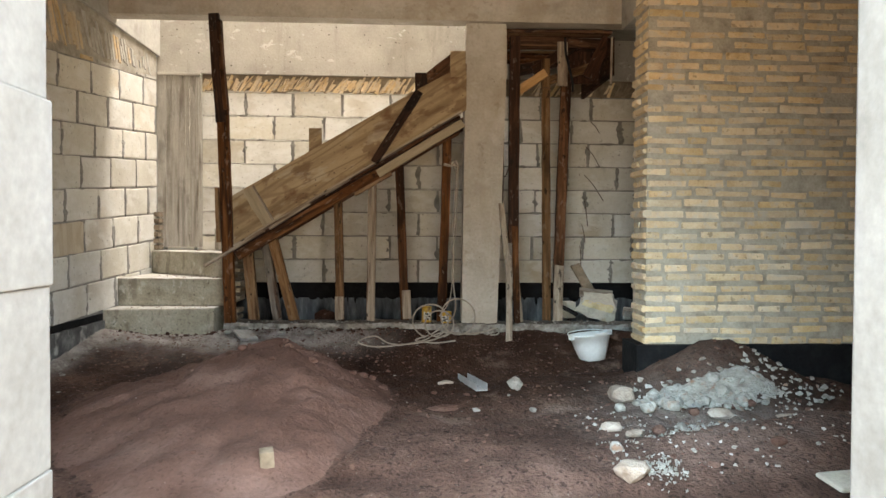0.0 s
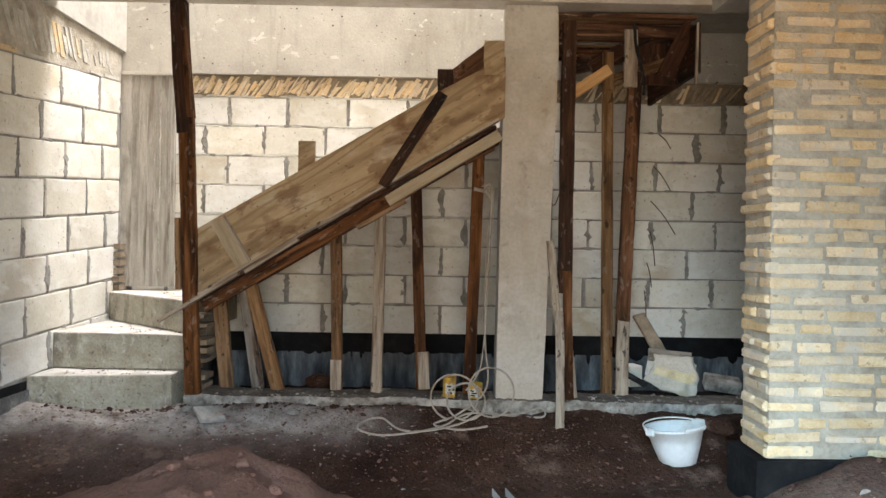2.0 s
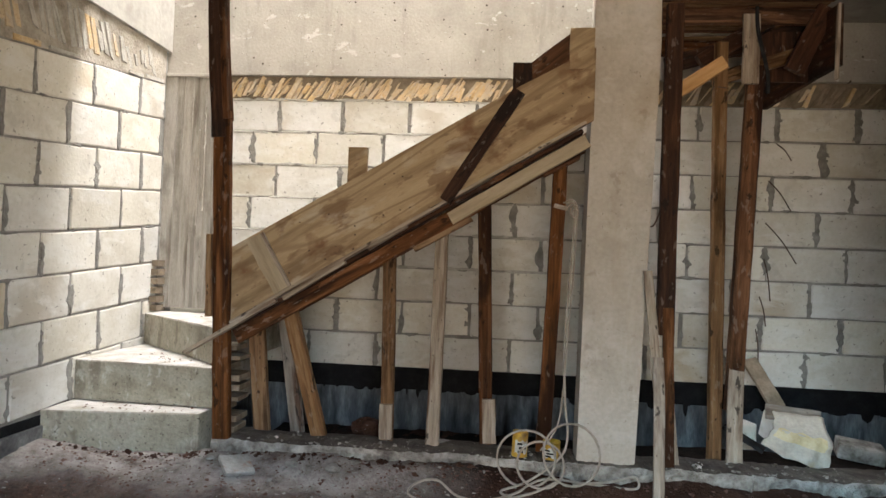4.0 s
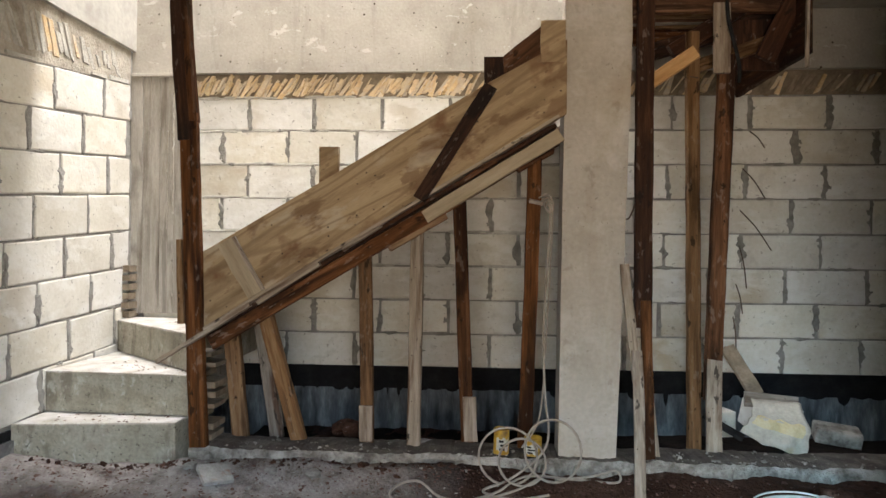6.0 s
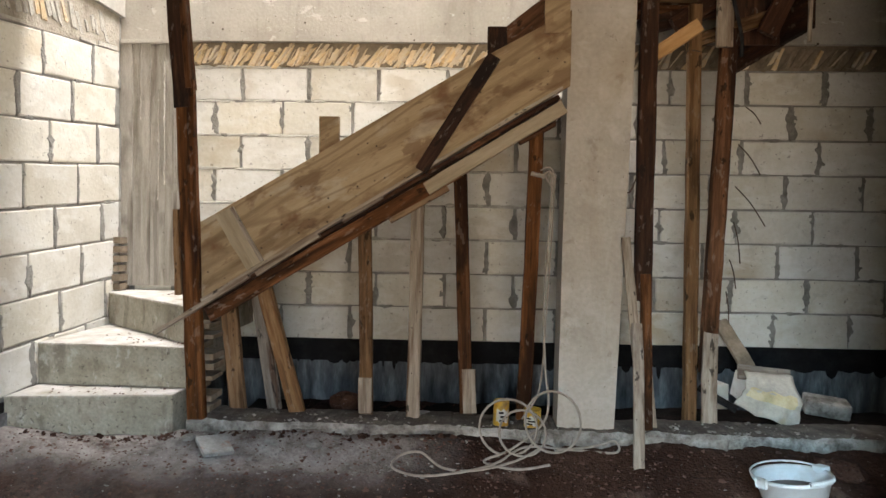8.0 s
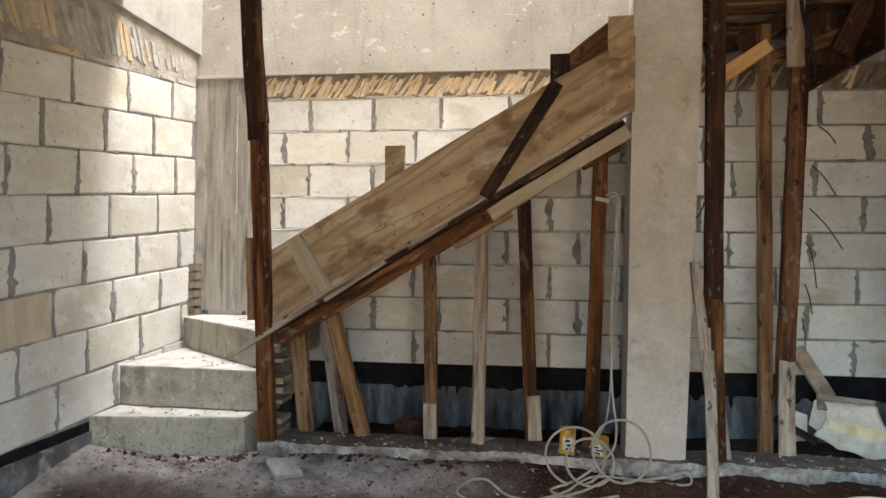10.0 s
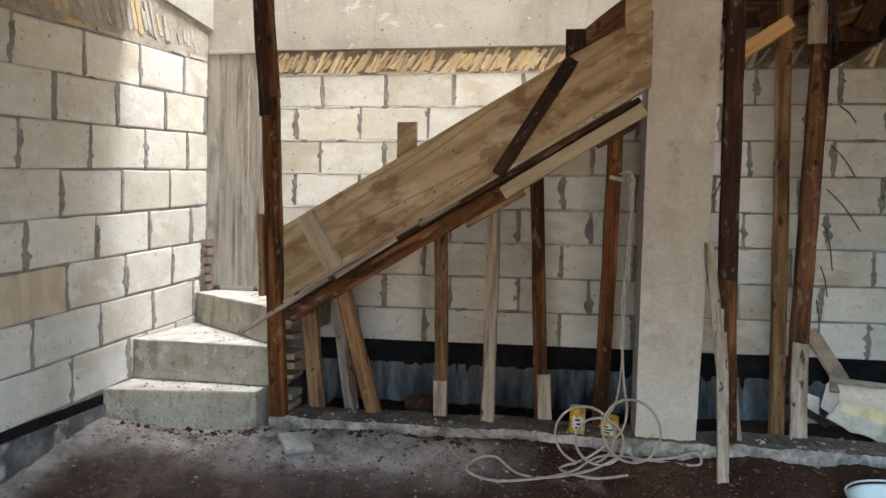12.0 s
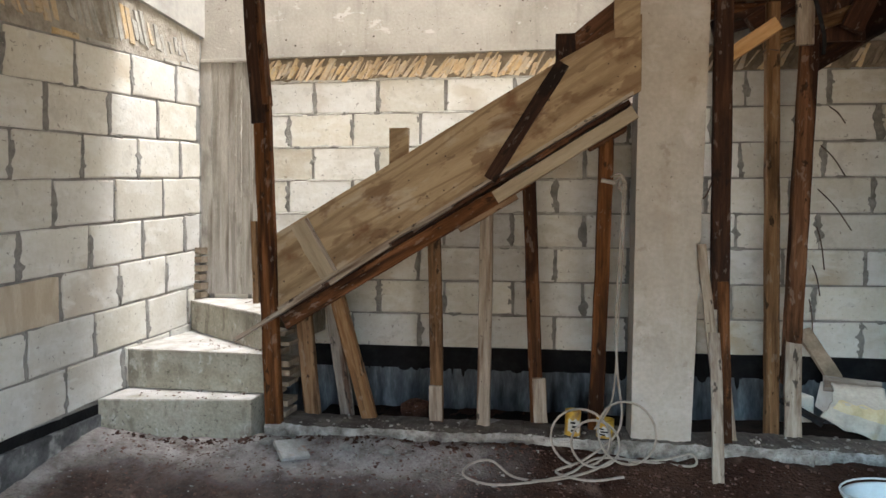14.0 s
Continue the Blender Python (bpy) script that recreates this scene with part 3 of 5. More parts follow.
gx = [-40, -20, -10, -6] + uneven(-3.4, 4.0, (-2.7, 2.9), 0.028, 0.12) + [7, 12, 22, 40]
gy = [-40, -20, -10, -5, -3] + uneven(-2, 6.4, (2.3, 5.3), 0.028, 0.12) + [8, 12, 22, 40]
gv = [(x, y, bare_z(max(-3.4, min(4, x)), max(-2, min(6.4, y)))) for y in gy for x in gx]
W = len(gx)
gf = [(j * W + i, j * W + i + 1, (j + 1) * W + i + 1, (j + 1) * W + i) for j in range(len(gy) - 1) for i in range(W - 1)]
ground = tagged(piece("ground", gv, gf, M_SOIL, smooth=True), "bare damp reddish-brown earth floor with clods", "ground", kind="structure")
da = ground.data.attributes.new("dust", "FLOAT", "POINT")
dust_of = []
for x, y, z in gv:
    d = 1.1 * math.exp(-((y - 5.05) / 0.21) ** 2) * step01((-0.25 - x) / 0.7) * (y < 5.3)
    d += 1.6 * math.exp(-((x + 2.70) / 0.12) ** 2) * step01((y - 3.2) / 0.8)
    d += 0.10 * math.exp(-((y - 4.75) / 0.30) ** 2) * step01((-0.9 - x) / 0.8)
    d += 0.45 * math.exp(-(((x - 1.25) / 0.55) ** 2 + ((y - 3.3) / 0.55) ** 2))
    dust_of.append(min(1.0, d))
da.data.foreach_set("value", dust_of)
dr = ground.data.attributes.new("dry", "FLOAT", "POINT")
dr.data.foreach_set("value", [max(step01((heap_h(max(-3.4, min(4, x)), max(-2, min(6.4, y))) + 0.04) / 0.06) * step01((0.0 - x) / 0.5), (0.45 + 0.5 * noise.noise(Vector((x * 1.7, y * 1.7, 9)))) * step01((3.9 - y) / 0.8)) for x, y, z in gv])
# dry heap dumped on it
hx = [-2.35 + 0.026 * i for i in range(77)]
hy = [2.10 + 0.026 * i for i in range(86)]
hv = [(x, y, bare_z(x, y) + heap_h(x, y) + 0.004) for y in hy for x in hx]
hf = [(j * 77 + i, j * 77 + i + 1, (j + 1) * 77 + i + 1, (j + 1) * 77 + i) for j in range(85) for i in range(76)]
hf = [f for f in hf if max(heap_h(hv[k][0], hv[k][1]) for k in f) > -0.02]
tagged(piece("earth_heap", hv, hf, M_DRY, smooth=True), "crumbly heap of dry pinkish-brown earth before the stairs", "heap", kind="stuff")
# near-black earth behind the kerb
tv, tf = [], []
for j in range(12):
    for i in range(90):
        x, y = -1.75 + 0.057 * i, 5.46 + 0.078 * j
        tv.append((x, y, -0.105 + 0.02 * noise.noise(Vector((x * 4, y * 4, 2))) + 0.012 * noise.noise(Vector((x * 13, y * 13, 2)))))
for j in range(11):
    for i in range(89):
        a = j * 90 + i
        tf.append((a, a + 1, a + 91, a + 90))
tagged(piece("trench_soil", tv, tf, M_TRENCH, smooth=True), "near-black earth beneath the stair flight", "soil", kind="structure")

# back wall: mortar bed, foundation strip, tar coat, ring beam
COURSE = 0.229
Z_B = 0.315
wall_north = tagged(box("wall_north", X_L - 0.2, X_R + 0.2, Y_B, Y_B + 0.19, -0.6, 2.31, M_MORTAR), "pale stone block wall with grey mortar joints behind the stairs", "wall", kind="structure")
box("ring_beam", X_L, X_R, Y_B - 0.035, Y_B + 0.19, 2.314, 2.98, M_RING, wall_north, "pitted grey cast concrete beam")
box("foundation_strip", X_L, X_R, Y_B - 0.012, Y_B + 0.002, -0.5, 0.172, M_FOUND, wall_north, "streaky grey concrete base with sky blue in its colour")
box("tar_band", X_L, X_R, Y_B - 0.016, Y_B + 0.003, 0.173, Z_B + 0.005, M_TAR, wall_north, "black tar damp-proof band")
box("packing_bed", X_L, X_R, Y_B - 0.005, Y_B + 0.03, 2.150, 2.306, M_STUB, wall_north, "rough brown mortar between the packing bricks")
# left wall
wall_west = tagged(box("wall_west", X_L - 0.2, X_L, 0.85, Y_B - 0.002, -0.6, 2.46, M_MORTAR), "pale stone block wall with grey mortar joints and black base", "wall", kind="structure")
box("ring_beam", X_L - 0.19, X_L + 0.03, 0.9, Y_B - 0.037, 2.464, 2.98, M_CONCRETE, wall_west, "grey cast concrete beam")
box("tar_band", X_L - 0.01, X_L + 0.012, 1.0, 5.12, 0.105, 0.156, M_TAR, wall_west, "black tar damp-proof band")
box("foundation_strip", X_L - 0.01, X_L + 0.028, 1.0, 5.12, -0.5, 0.103, M_BASE, wall_west, "lime-splashed grey concrete base")
# lime mortar beds of the slanted brick packing, and runs of tar down the base
piece("packing_bed", *box_data(X_L, X_R, Y_B - 0.004, Y_B + 0.01, Z_B + COURSE * 8 + 0.002, 2.312), M_STUB, wall_north, "brown mortar bed")
bq = [(X_L + 0.004, y, z) for y in (1.0, 6.24) for z in ((0.151 + 0.075 * (y - 4.47) / 1.83) + (0.2325 + 0.0185 * (y - 4.47) / 1.83) * 8 + 0.004, 2.463)]
piece("packing_bed", bq + [(X_L - 0.02, y, z) for x, y, z in bq], [(0, 1, 3, 2), (4, 6, 7, 5), (0, 2, 6, 4), (1, 5, 7, 3), (0, 4, 5, 1), (2, 3, 7, 6)], M_BMORTAR, wall_west, "pale mortar bed")
tr = random.Random(9)
dv, df = [], []
x = X_L + 1.0
while x < X_R - 0.1:
    w, h = tr.uniform(0.01, 0.16), tr.uniform(0.006, 0.03) * (1 if tr.random() < 0.75 else 3)
    o = len(dv)
    dv += [(x, Y_B - 0.0135, 0.18), (x + w, Y_B - 0.0135, 0.18), (x + w * 0.8, Y_B - 0.0135, 0.175 - h * 0.7), (x + w * 0.5, Y_B - 0.0135, 0.175 - h), (x + w * 0.15, Y_B - 0.0135, 0.175 - h * 0.6)]
    df.append((o, o + 4, o + 3, o + 2, o + 1))
    x += w * tr.uniform(0.5, 1.1) + tr.uniform(0.0, 0.10)
tagged(piece("tar_run", dv, df, M_TAR, wall_north, "runs of black tar"), kind="stuff")
# right and upper walls that close the place
tagged(box("wall_east", X_R, X_R + 0.2, 0.85, Y_B, -0.6, 2.72, M_CONCRETE), "plain grey rendered wall closing the room", "wall", kind="structure")
# doorway wall
D0, D1 = -0.905, 0.49
wall_south = tagged(new("wall_south"), "white plastered block wall with the doorway", "wall", kind="structure")
box("jamb_wall", X_L - 0.2, D0 - 0.012, 0.8405, 0.9995, -0.6, 2.74, M_JAMB, wall_south)
jr = random.Random(11)
for i in range(9):
    z0 = -0.60 + 0.31 * i + 0.045
    e = D0 + jr.uniform(-0.008, 0.010) + 0.02 * math.sin(i * 2.1) * 0.3
    for a, b in ((e - 0.46, e), (e - 0.94, e - 0.47)):
        box("block", a, b, 0.838, 1.002, z0 + 0.0005, min(2.735, z0 + 0.3095), M_JAMB, wall_south, bevel=0.004)
box("jamb_wall", D1, X_R + 0.2, 0.84, 1.0, -0.6, 2.74, M_JAMB, wall_south, bevel=0.008)
box("lintel_wall", D0, D1, 0.84, 1.0, 2.10, 2.74, M_JAMB, wall_south)
# floor slab above the front room and the right-hand side
tagged(box("ceiling", X_L + 0.03, X_R, 0.86, 5.16, 2.72, 2.90, M_SLAB), "pale grey concrete floor slab overhead", "ceiling", kind="structure")
tagged(box("ceiling_landing", 0.50, X_R, 5.36, Y_B - 0.04, 2.70, 2.90, M_CONCRETE), "grey concrete slab over the landing side", "ceiling", kind="structure")
beam = tagged(box("beam_1", X_L + 0.03, X_R, 5.19, 5.34, 2.512, 2.98, M_COLUMN, bevel=0.006), "grey cast concrete beam across the stairwell", "beam", kind="structure")
beam2 = tagged(box("beam_2", 1.42, 1.62, 4.28, 5.188, 2.46, 2.715, M_CONCRETE, bevel=0.006), "dark grey concrete cross beam above the brick wall", "beam", kind="structure")
# upper storey round the open stairwell
for nm, a in (("wall_upper_north", (X_L - 0.2, 0.7, Y_B - 0.03, Y_B + 0.17, 2.984, 6.8)), ("wall_upper_west", (X_L - 0.19, X_L + 0.03, 5.0, Y_B - 0.034, 2.984, 6.8)),
              ("wall_upper_south", (X_L + 0.034, 0.496, 5.18, 5.24, 2.984, 6.8)), ("wall_upper_east", (0.50, 0.68, 5.24, Y_B - 0.034, 2.904, 6.8))):
    tagged(box(nm, *a, M_CONCRETE), "plain concrete wall of the upper storey", "wall", kind="structure")

# concrete column, slightly tapered, standing on the kerb
bm = bmesh.new()
cz = [-0.06, 0.5, 1.1, 1.7, 2.2, 2.51]
rings = []
for z in cz:
    s = (z - 0.03) / 2.23
    xl, xr = 0.130 + 0.023 * s, 0.423 + 0.070 * s
    if z > 2.25:
        xr = 0.484
    rings.append([bm.verts.new(p) for p in ((xl, 5.245, z), (xr, 5.245, z), (xr, 5.42, z), (xl, 5.42, z))])
for a, b in zip(rings, rings[1:]):
    for i in range(4):
        bm.faces.new((a[i], a[(i + 1) % 4], b[(i + 1) % 4], b[i]))
bm.faces.new(rings[-1])
bm.faces.new(rings[0][::-1])
bmesh.ops.bevel(bm, geom=[e for e in bm.edges if abs((e.verts[0].co - e.verts[1].co).z) > 0.1], offset=0.007, segments=2, affect="EDGES")
bmesh.ops.subdivide_edges(bm, edges=bm.edges[:], cuts=3, use_grid_fill=True)
for v in bm.verts:
    v.co += 0.003 * noise.noise_vector(v.co * 7) + 0.0015 * noise.noise_vector(v.co * 23)
column = tagged(part("column", bm, M_COLUMN), "square cast concrete column beside the stair flight", "column", kind="structure")

# kerb: a rough strip footing along the stairs
kv, kf = [], []
kx = [X_L + 0.915 + i * 0.015 for i in range(int((X_R - X_L - 0.915) / 0.015) + 1)]
for x in kx:
    n1, n2 = noise.noise(Vector((x * 3.1, 0.3, 0))), noise.noise(Vector((x * 9.0, 4.3, 0))) + 0.7 * noise.noise(Vector((x * 27.0, 1.3, 0))) + 0.6 * noise.noise(Vector((x * 70.0, 7.3, 0)))
    zt = 0.076 - 0.006 * (x + 1.7) + 0.005 * n1 + 0.006 * n2
    yf = 5.195 + 0.010 * n1 + 0.012 * n2
    n3 = noise.noise(Vector((x * 22.0, 9.1, 3))) + noise.noise(Vector((x * 55.0, 2.1, 5)))
    kv += [(x, yf - 0.02 + 0.02 * n2, -0.25), (x, yf + 0.004 + 0.014 * n3, zt - 0.058 + 0.008 * n2), (x, yf - 0.012 * n2, zt - 0.03), (x, yf + 0.012, zt - 0.006), (x, yf + 0.09, zt + 0.004 * n2), (x, 5.47 + 0.03 * n1, zt - 0.01), (x, 5.5, -0.25)]
for i in range(len(kx) - 1):
    for j in range(6):
        a = 7 * i + j
        kf.append((a, a + 7, a + 8, a + 1))
kerb_mats = [0, 0, 0, 1, 1, 1]
kerb = tagged(piece("kerb", kv, kf, M_KERB, smooth=False), "rough pale concrete strip footing below the stairs", "kerb", kind="structure")
kerb.data.materials.append(M_KERBTOP)
for i, f in enumerate(kerb.data.polygons):
    f.material_index = kerb_mats[i % 6]

# formed concrete pillar in the corner, with the marks of its boards
pillar = tagged(new("pillar"), "grey concrete corner pillar with vertical board marks", "pillar", kind="structure")
pr = random.Random(17)
px, x = [], -2.698
while x < -2.30:
    px.append(x)
    x += pr.choice((0.022, 0.04, 0.06, 0.085))
px.append(-2.285)
for a, b in zip(px, px[1:]):
    box("board_mark", a + 0.001, b, Y_B - 0.058 + pr.uniform(0.0, 0.016), Y_B + 0.02, 0.66, 2.31, M_PILLAR, pillar, bevel=0.002)
for i in range(9):
    # fins of grout that seeped between the boards
    x, z0 = pr.choice(px[2:-1]), pr.uniform(0.7, 1.9)
    z1 = min(2.30, z0 + pr.uniform(0.2, 0.9))
    k = int((z1 - z0) / 0.03) + 2
    tube("grout_fin", [Vector((x + pr.uniform(-0.003, 0.003), Y_B - 0.057 + pr.uniform(-0.003, 0.005), z0 + (z1 - z0) * j / (k - 1))) for j in range(k)], pr.uniform(0.003, 0.006), M_RING, pillar, "pale grout fin", sides=5)
box("head_lip", -2.69, -2.29, Y_B - 0.064, Y_B + 0.02, 2.285, 2.312, M_RING, pillar, "pale lip of seeped concrete", bevel=0.006)

# cast concrete stairs: two straight steps and the winders
stairs = tagged(new("staircase"), "rough cast concrete steps dusted with pale lime", "stairs", kind="structure")
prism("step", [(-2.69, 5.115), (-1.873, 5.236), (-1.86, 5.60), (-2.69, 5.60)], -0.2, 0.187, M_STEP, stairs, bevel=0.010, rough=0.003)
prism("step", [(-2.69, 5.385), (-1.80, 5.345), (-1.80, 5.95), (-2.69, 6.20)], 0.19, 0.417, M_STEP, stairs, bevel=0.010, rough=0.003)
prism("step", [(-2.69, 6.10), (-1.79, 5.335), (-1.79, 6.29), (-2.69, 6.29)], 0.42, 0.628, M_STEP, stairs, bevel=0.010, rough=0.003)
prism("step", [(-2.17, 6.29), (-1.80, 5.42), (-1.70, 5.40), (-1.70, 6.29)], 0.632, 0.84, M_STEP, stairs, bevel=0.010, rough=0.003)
# sloping flight inside the formwork
def on_slope(x):
    return 0.685 + (x + 1.715) * 0.597


fl = [(x, y, on_slope(x) + dz) for y in (5.235, 6.28) for x, dz in ((-1.70, 0.03), (0.11, 0.03), (0.11, 0.20), (-1.70, 0.20))]
piece("flight_slab", fl, BOX_F, M_CONCRETE, stairs, "cast concrete flight hidden in its formwork")

# brick wall core
BX0, BX1, BY0, BY1 = 1.235, 3.40, 4.06, 4.32
wall_brick = tagged(box("wall_inner", BX0 + 0.004, BX1, BY0 + 0.012, BY1, 0.075, 2.46, M_BMORTAR), "rough yellow clay brick wall with smeared grey mortar", "wall", kind="structure")
box("tar_base", BX0 - 0.06, BX1, BY0 - 0.015, BY1 + 0.02, -0.4, 0.072, M_TAR, wall_brick, "black tarred footing")

# ---- stair formwork ----
formwork = empty("stair_formwork", "plywood and timber formwork shuttering the concrete stair flight", "formwork")
pv = [(-1.725, 0.672), (0.155, 1.797), (0.155, 2.172), (-0.24, 1.957), (-1.725, 1.082)]
bm = bmesh.new()
fr = [bm.verts.new((x, 5.195, z)) for x, z in pv]
bk = [bm.verts.new((x, 5.213, z)) for x, z in pv]
bm.faces.new(fr)
bm.faces.new(bk[::-1])
for i in range(5):
    bm.faces.new((fr[i], bk[i], bk[(i + 1) % 5], fr[(i + 1) % 5]))
bmesh.ops.bevel(bm, geom=bm.edges[:], offset=0.002, segments=1, affect="EDGES")
ply = part("side_panel", bm, M_PLY, formwork, "tan plywood side panel with knots and stains")
timber("panel_end", (0.088, 5.203, 2.06), (0.085, 5.203, 2.27), 0.125, 0.018, M_PLY, formwork, "pale plywood end piece", seed=3)
timber("batten", (-1.428, 5.186, 0.868), (-1.592, 5.186, 1.142), 0.088, 0.018, M_TANGREY, formwork, "greyed plywood batten", seed=4)
timber("batten", (-1.388, 5.182, 0.892), (-1.548, 5.182, 1.165), 0.016, 0.02, M_PALE, formwork, "pale edge of the batten", seed=41)
timber("stub", (-1.062, 5.235, 1.30), (-1.062, 5.235, 1.638), 0.102, 0.025, M_PLY, formwork, "upright tan board end", seed=5)
timber("cleat", (-0.213, 5.232, 1.85), (-0.213, 5.232, 2.095), 0.100, 0.03, M_DARK, formwork, "dark upright cleat", seed=6)
timber("brace", (-0.585, 5.178, 1.362), (-0.226, 5.178, 1.935), 0.068, 0.028, M_DARK, formwork, "dark stained diagonal brace", seed=7)
timber("top_rail", (-0.22, 5.26, 1.985), (0.09, 5.26, 2.235), 0.03, 0.11, M_BROWN, formwork, "brown top rail", side=(0, 1, 0), seed=8)
SL = Vector((1, 0, 0.597)).normalized()


def along(x, dz, y):
    return (x, y, on_slope(x) + dz)


timber("soffit_board", along(-1.90, -0.045, 5.09), along(-1.46, -0.02, 5.19), 0.05, 0.022, M_PALE, formwork, "pale projecting board end", side=(0, 1, 0), seed=9)
timber("soffit_board", along(-1.70, -0.004, 5.20), along(0.115, 0.006, 5.20), 0.06, 0.016, M_PALE, formwork, "pale board edge below the panel", side=(0, 1, 0), seed=10)
timber("soffit_board", along(-1.73, -0.03, 5.33), along(0.105, -0.022, 5.33), 0.22, 0.022, M_DARK, formwork, "dark soffit board", side=(0, 1, 0), seed=11)
for i in range(4):
    timber("soffit_board", along(-1.70, -0.03, 5.56 + i * 0.215), along(0.45, -0.022, 5.56 + i * 0.215), 0.205, 0.022, M_BROWN, formwork, "brown soffit board", side=(0, 1, 0), seed=12 + i)
timber("packing", along(-1.42, -0.035, 5.20), along(-1.10, -0.02, 5.20), 0.045, 0.025, M_PALE, formwork, "pale packing strip", side=(0, 1, 0), seed=17)
timber("packing", along(-0.98, -0.022, 5.205), along(-0.78, -0.014, 5.205), 0.045, 0.018, M_PALE, formwork, "pale packing strip", side=(0, 1, 0), seed=18)
timber("packing", along(-0.40, -0.035, 5.205), along(-0.20, -0.028, 5.205), 0.045, 0.028, M_BROWN, formwork, "brown packing strip", side=(0, 1, 0), seed=19)
timber("joist", along(-1.69, -0.095, 5.255), along(-0.40, -0.098, 5.255), 0.045, 0.078, M_BROWN, formwork, "long brown joist", side=(0, 1, 0), seed=20, bow=0.012)
timber("joist", along(-0.56, -0.10, 5.235), along(0.13, -0.088, 5.235), 0.04, 0.07, M_TANGREY, formwork, "light tan joist", side=(0, 1, 0), seed=21)
timber("joist", along(-0.75, -0.15, 5.27), along(-0.45, -0.155, 5.27), 0.04, 0.03, M_TAN, formwork, "short tan packer", side=(0, 1, 0), seed=22)

# tall dark post at the foot of the flight
post = empty("timber_post", "tall dark brown timber post nailed of two boards", "post", group="stair props")
timber("lower_board", (-1.733, 5.212, 0.072), (-1.775, 5.150, 1.80), 0.088, 0.05, M_BROWN, post, seed=30)
timber("upper_board", (-1.782, 5.148, 1.66), (-1.842, 5.148, 2.508), 0.080, 0.05, M_DARK, post, seed=31)
timber("cheek_board", (-1.745, 5.150, 1.755), (-1.800, 5.150, 2.46), 0.03, 0.07, M_BROWN, post, seed=32)
timber("cheek_board", (-1.815, 5.172, 0.715), (-1.828, 5.172, 1.15), 0.03, 0.03, M_TAN, post, "short tan side strip", seed=33)


def prop(label, p0, p1, w, d, mat, seed, foot=None):
    """A prop under the flight; foot: a lighter piece spliced on at its base, (z_low, z_high, shift, material)."""
    e = empty("timber_prop", label, "prop", group="stair props")
    a, b = Vector(p0), Vector(p1)
    if foot:
        z0, z1, dx, fm = foot
        t0, t1 = (z0 - a.z) / (b.z - a.z), (z1 - a.z) / (b.z - a.z)
        f0, f1 = a.lerp(b, t0) + Vector((dx, -d * 0.5 - 0.012, 0)), a.lerp(b, t1) + Vector((dx, -d * 0.5 - 0.012, 0))
        timber("splice", f0, f1, w * 1.0, 0.02, fm, e, "paler spliced foot board", seed=seed + 1)
    timber("post", a, b, w, d, mat, e, seed=seed)
    return e


GZ = 0.03
prop("short weathered tan timber prop", (-1.600, 5.46, GZ), (-1.650, 5.44, 0.645), 0.085, 0.05, M_TAN, 40)
prop("grey leaning timber prop", (-1.425, 5.56, GZ), (-1.520, 5.52, 0.73), 0.075, 0.045, M_GREYW, 42)
prop("brown leaning timber prop", (-1.250, 5.42, GZ), (-1.425, 5.33, 0.76), 0.082, 0.045, M_TAN, 44)
prop("brown timber prop with a pale splice", (-0.880, 5.41, GZ), (-0.895, 5.38, 1.085), 0.070, 0.045, M_TAN, 46, (0.075, 0.265, 0.0, M_PALE))
prop("pale timber prop on a stone", (-0.622, 5.36, 0.06), (-0.608, 5.34, 1.24), 0.070, 0.045, M_PALE, 48)
prop("brown leaning timber prop with pale splice", (-0.335, 5.46, GZ), (-0.388, 5.40, 1.385), 0.072, 0.045, M_BROWN, 50, (0.075, 0.315, 0.02, M_PALE))
prop("orange-brown timber prop beneath the flight", (-0.032, 5.41, GZ), (0.012, 5.38, 1.62), 0.074, 0.05, M_BROWN, 52)
timber("cross_piece", (-0.09, 5.33, 1.545), (0.10, 5.40, 1.655), 0.05, 0.05, M_BROWN, formwork, "brown packing block", seed=54)

# props right of the column
p8 = empty("timber_prop", "dark tall timber prop with brown lower board", "prop", group="landing props")
timber("upper_board", (0.556, 5.27, 0.72), (0.560, 5.27, 2.42), 0.085, 0.05, M_DARK, p8, seed=60)
timber("lower_board", (0.590, 5.245, 0.06), (0.563, 5.245, 0.86), 0.052, 0.03, M_BROWN, p8, seed=61)
p9 = empty("leaning_board", "long pale splintered board leaning on the kerb", "board")
timber("board", (0.484, 4.985, -0.07), (0.499, 5.145, 0.62), 0.050, 0.022, M_PALE, p9, seed=62)
timber("board", (0.510, 5.155, 0.42), (0.442, 5.18, 1.045), 0.044, 0.024, M_PALE, p9, "pale nailed-on board", seed=63)
tagged(timber("timber_prop", (0.632, 5.27, 0.06), (0.574, 5.27, 0.62), 0.026, 0.02, M_PALE, seed=64), "thin pale timber strip leaning on the prop", "prop", "landing props")
tan_prop = tagged(timber("timber_prop", (0.888, 5.50, GZ), (0.862, 5.50, 2.30), 0.068, 0.05, M_TAN, seed=65), "light orange-tan timber prop beside the dark one", "prop", "landing props")
tube("wire_band", [Vector((0.0405 * math.cos(a) * 1.02, 0.027 * math.sin(a) * 1.1, 2.02 + 0.004 * math.sin(2 * a))) for a in [2 * math.pi * i / 16 for i in range(16)]], 0.003, M_STEEL, tan_prop, "rusty wire band", closed=True)
p11 = empty("timber_prop", "brown timber prop with pale spliced ends", "prop", group="landing props")
timber("post", (0.996, 5.545, 0.30), (1.034, 5.455, 2.16), 0.085, 0.055, M_BROWN, p11, seed=66)
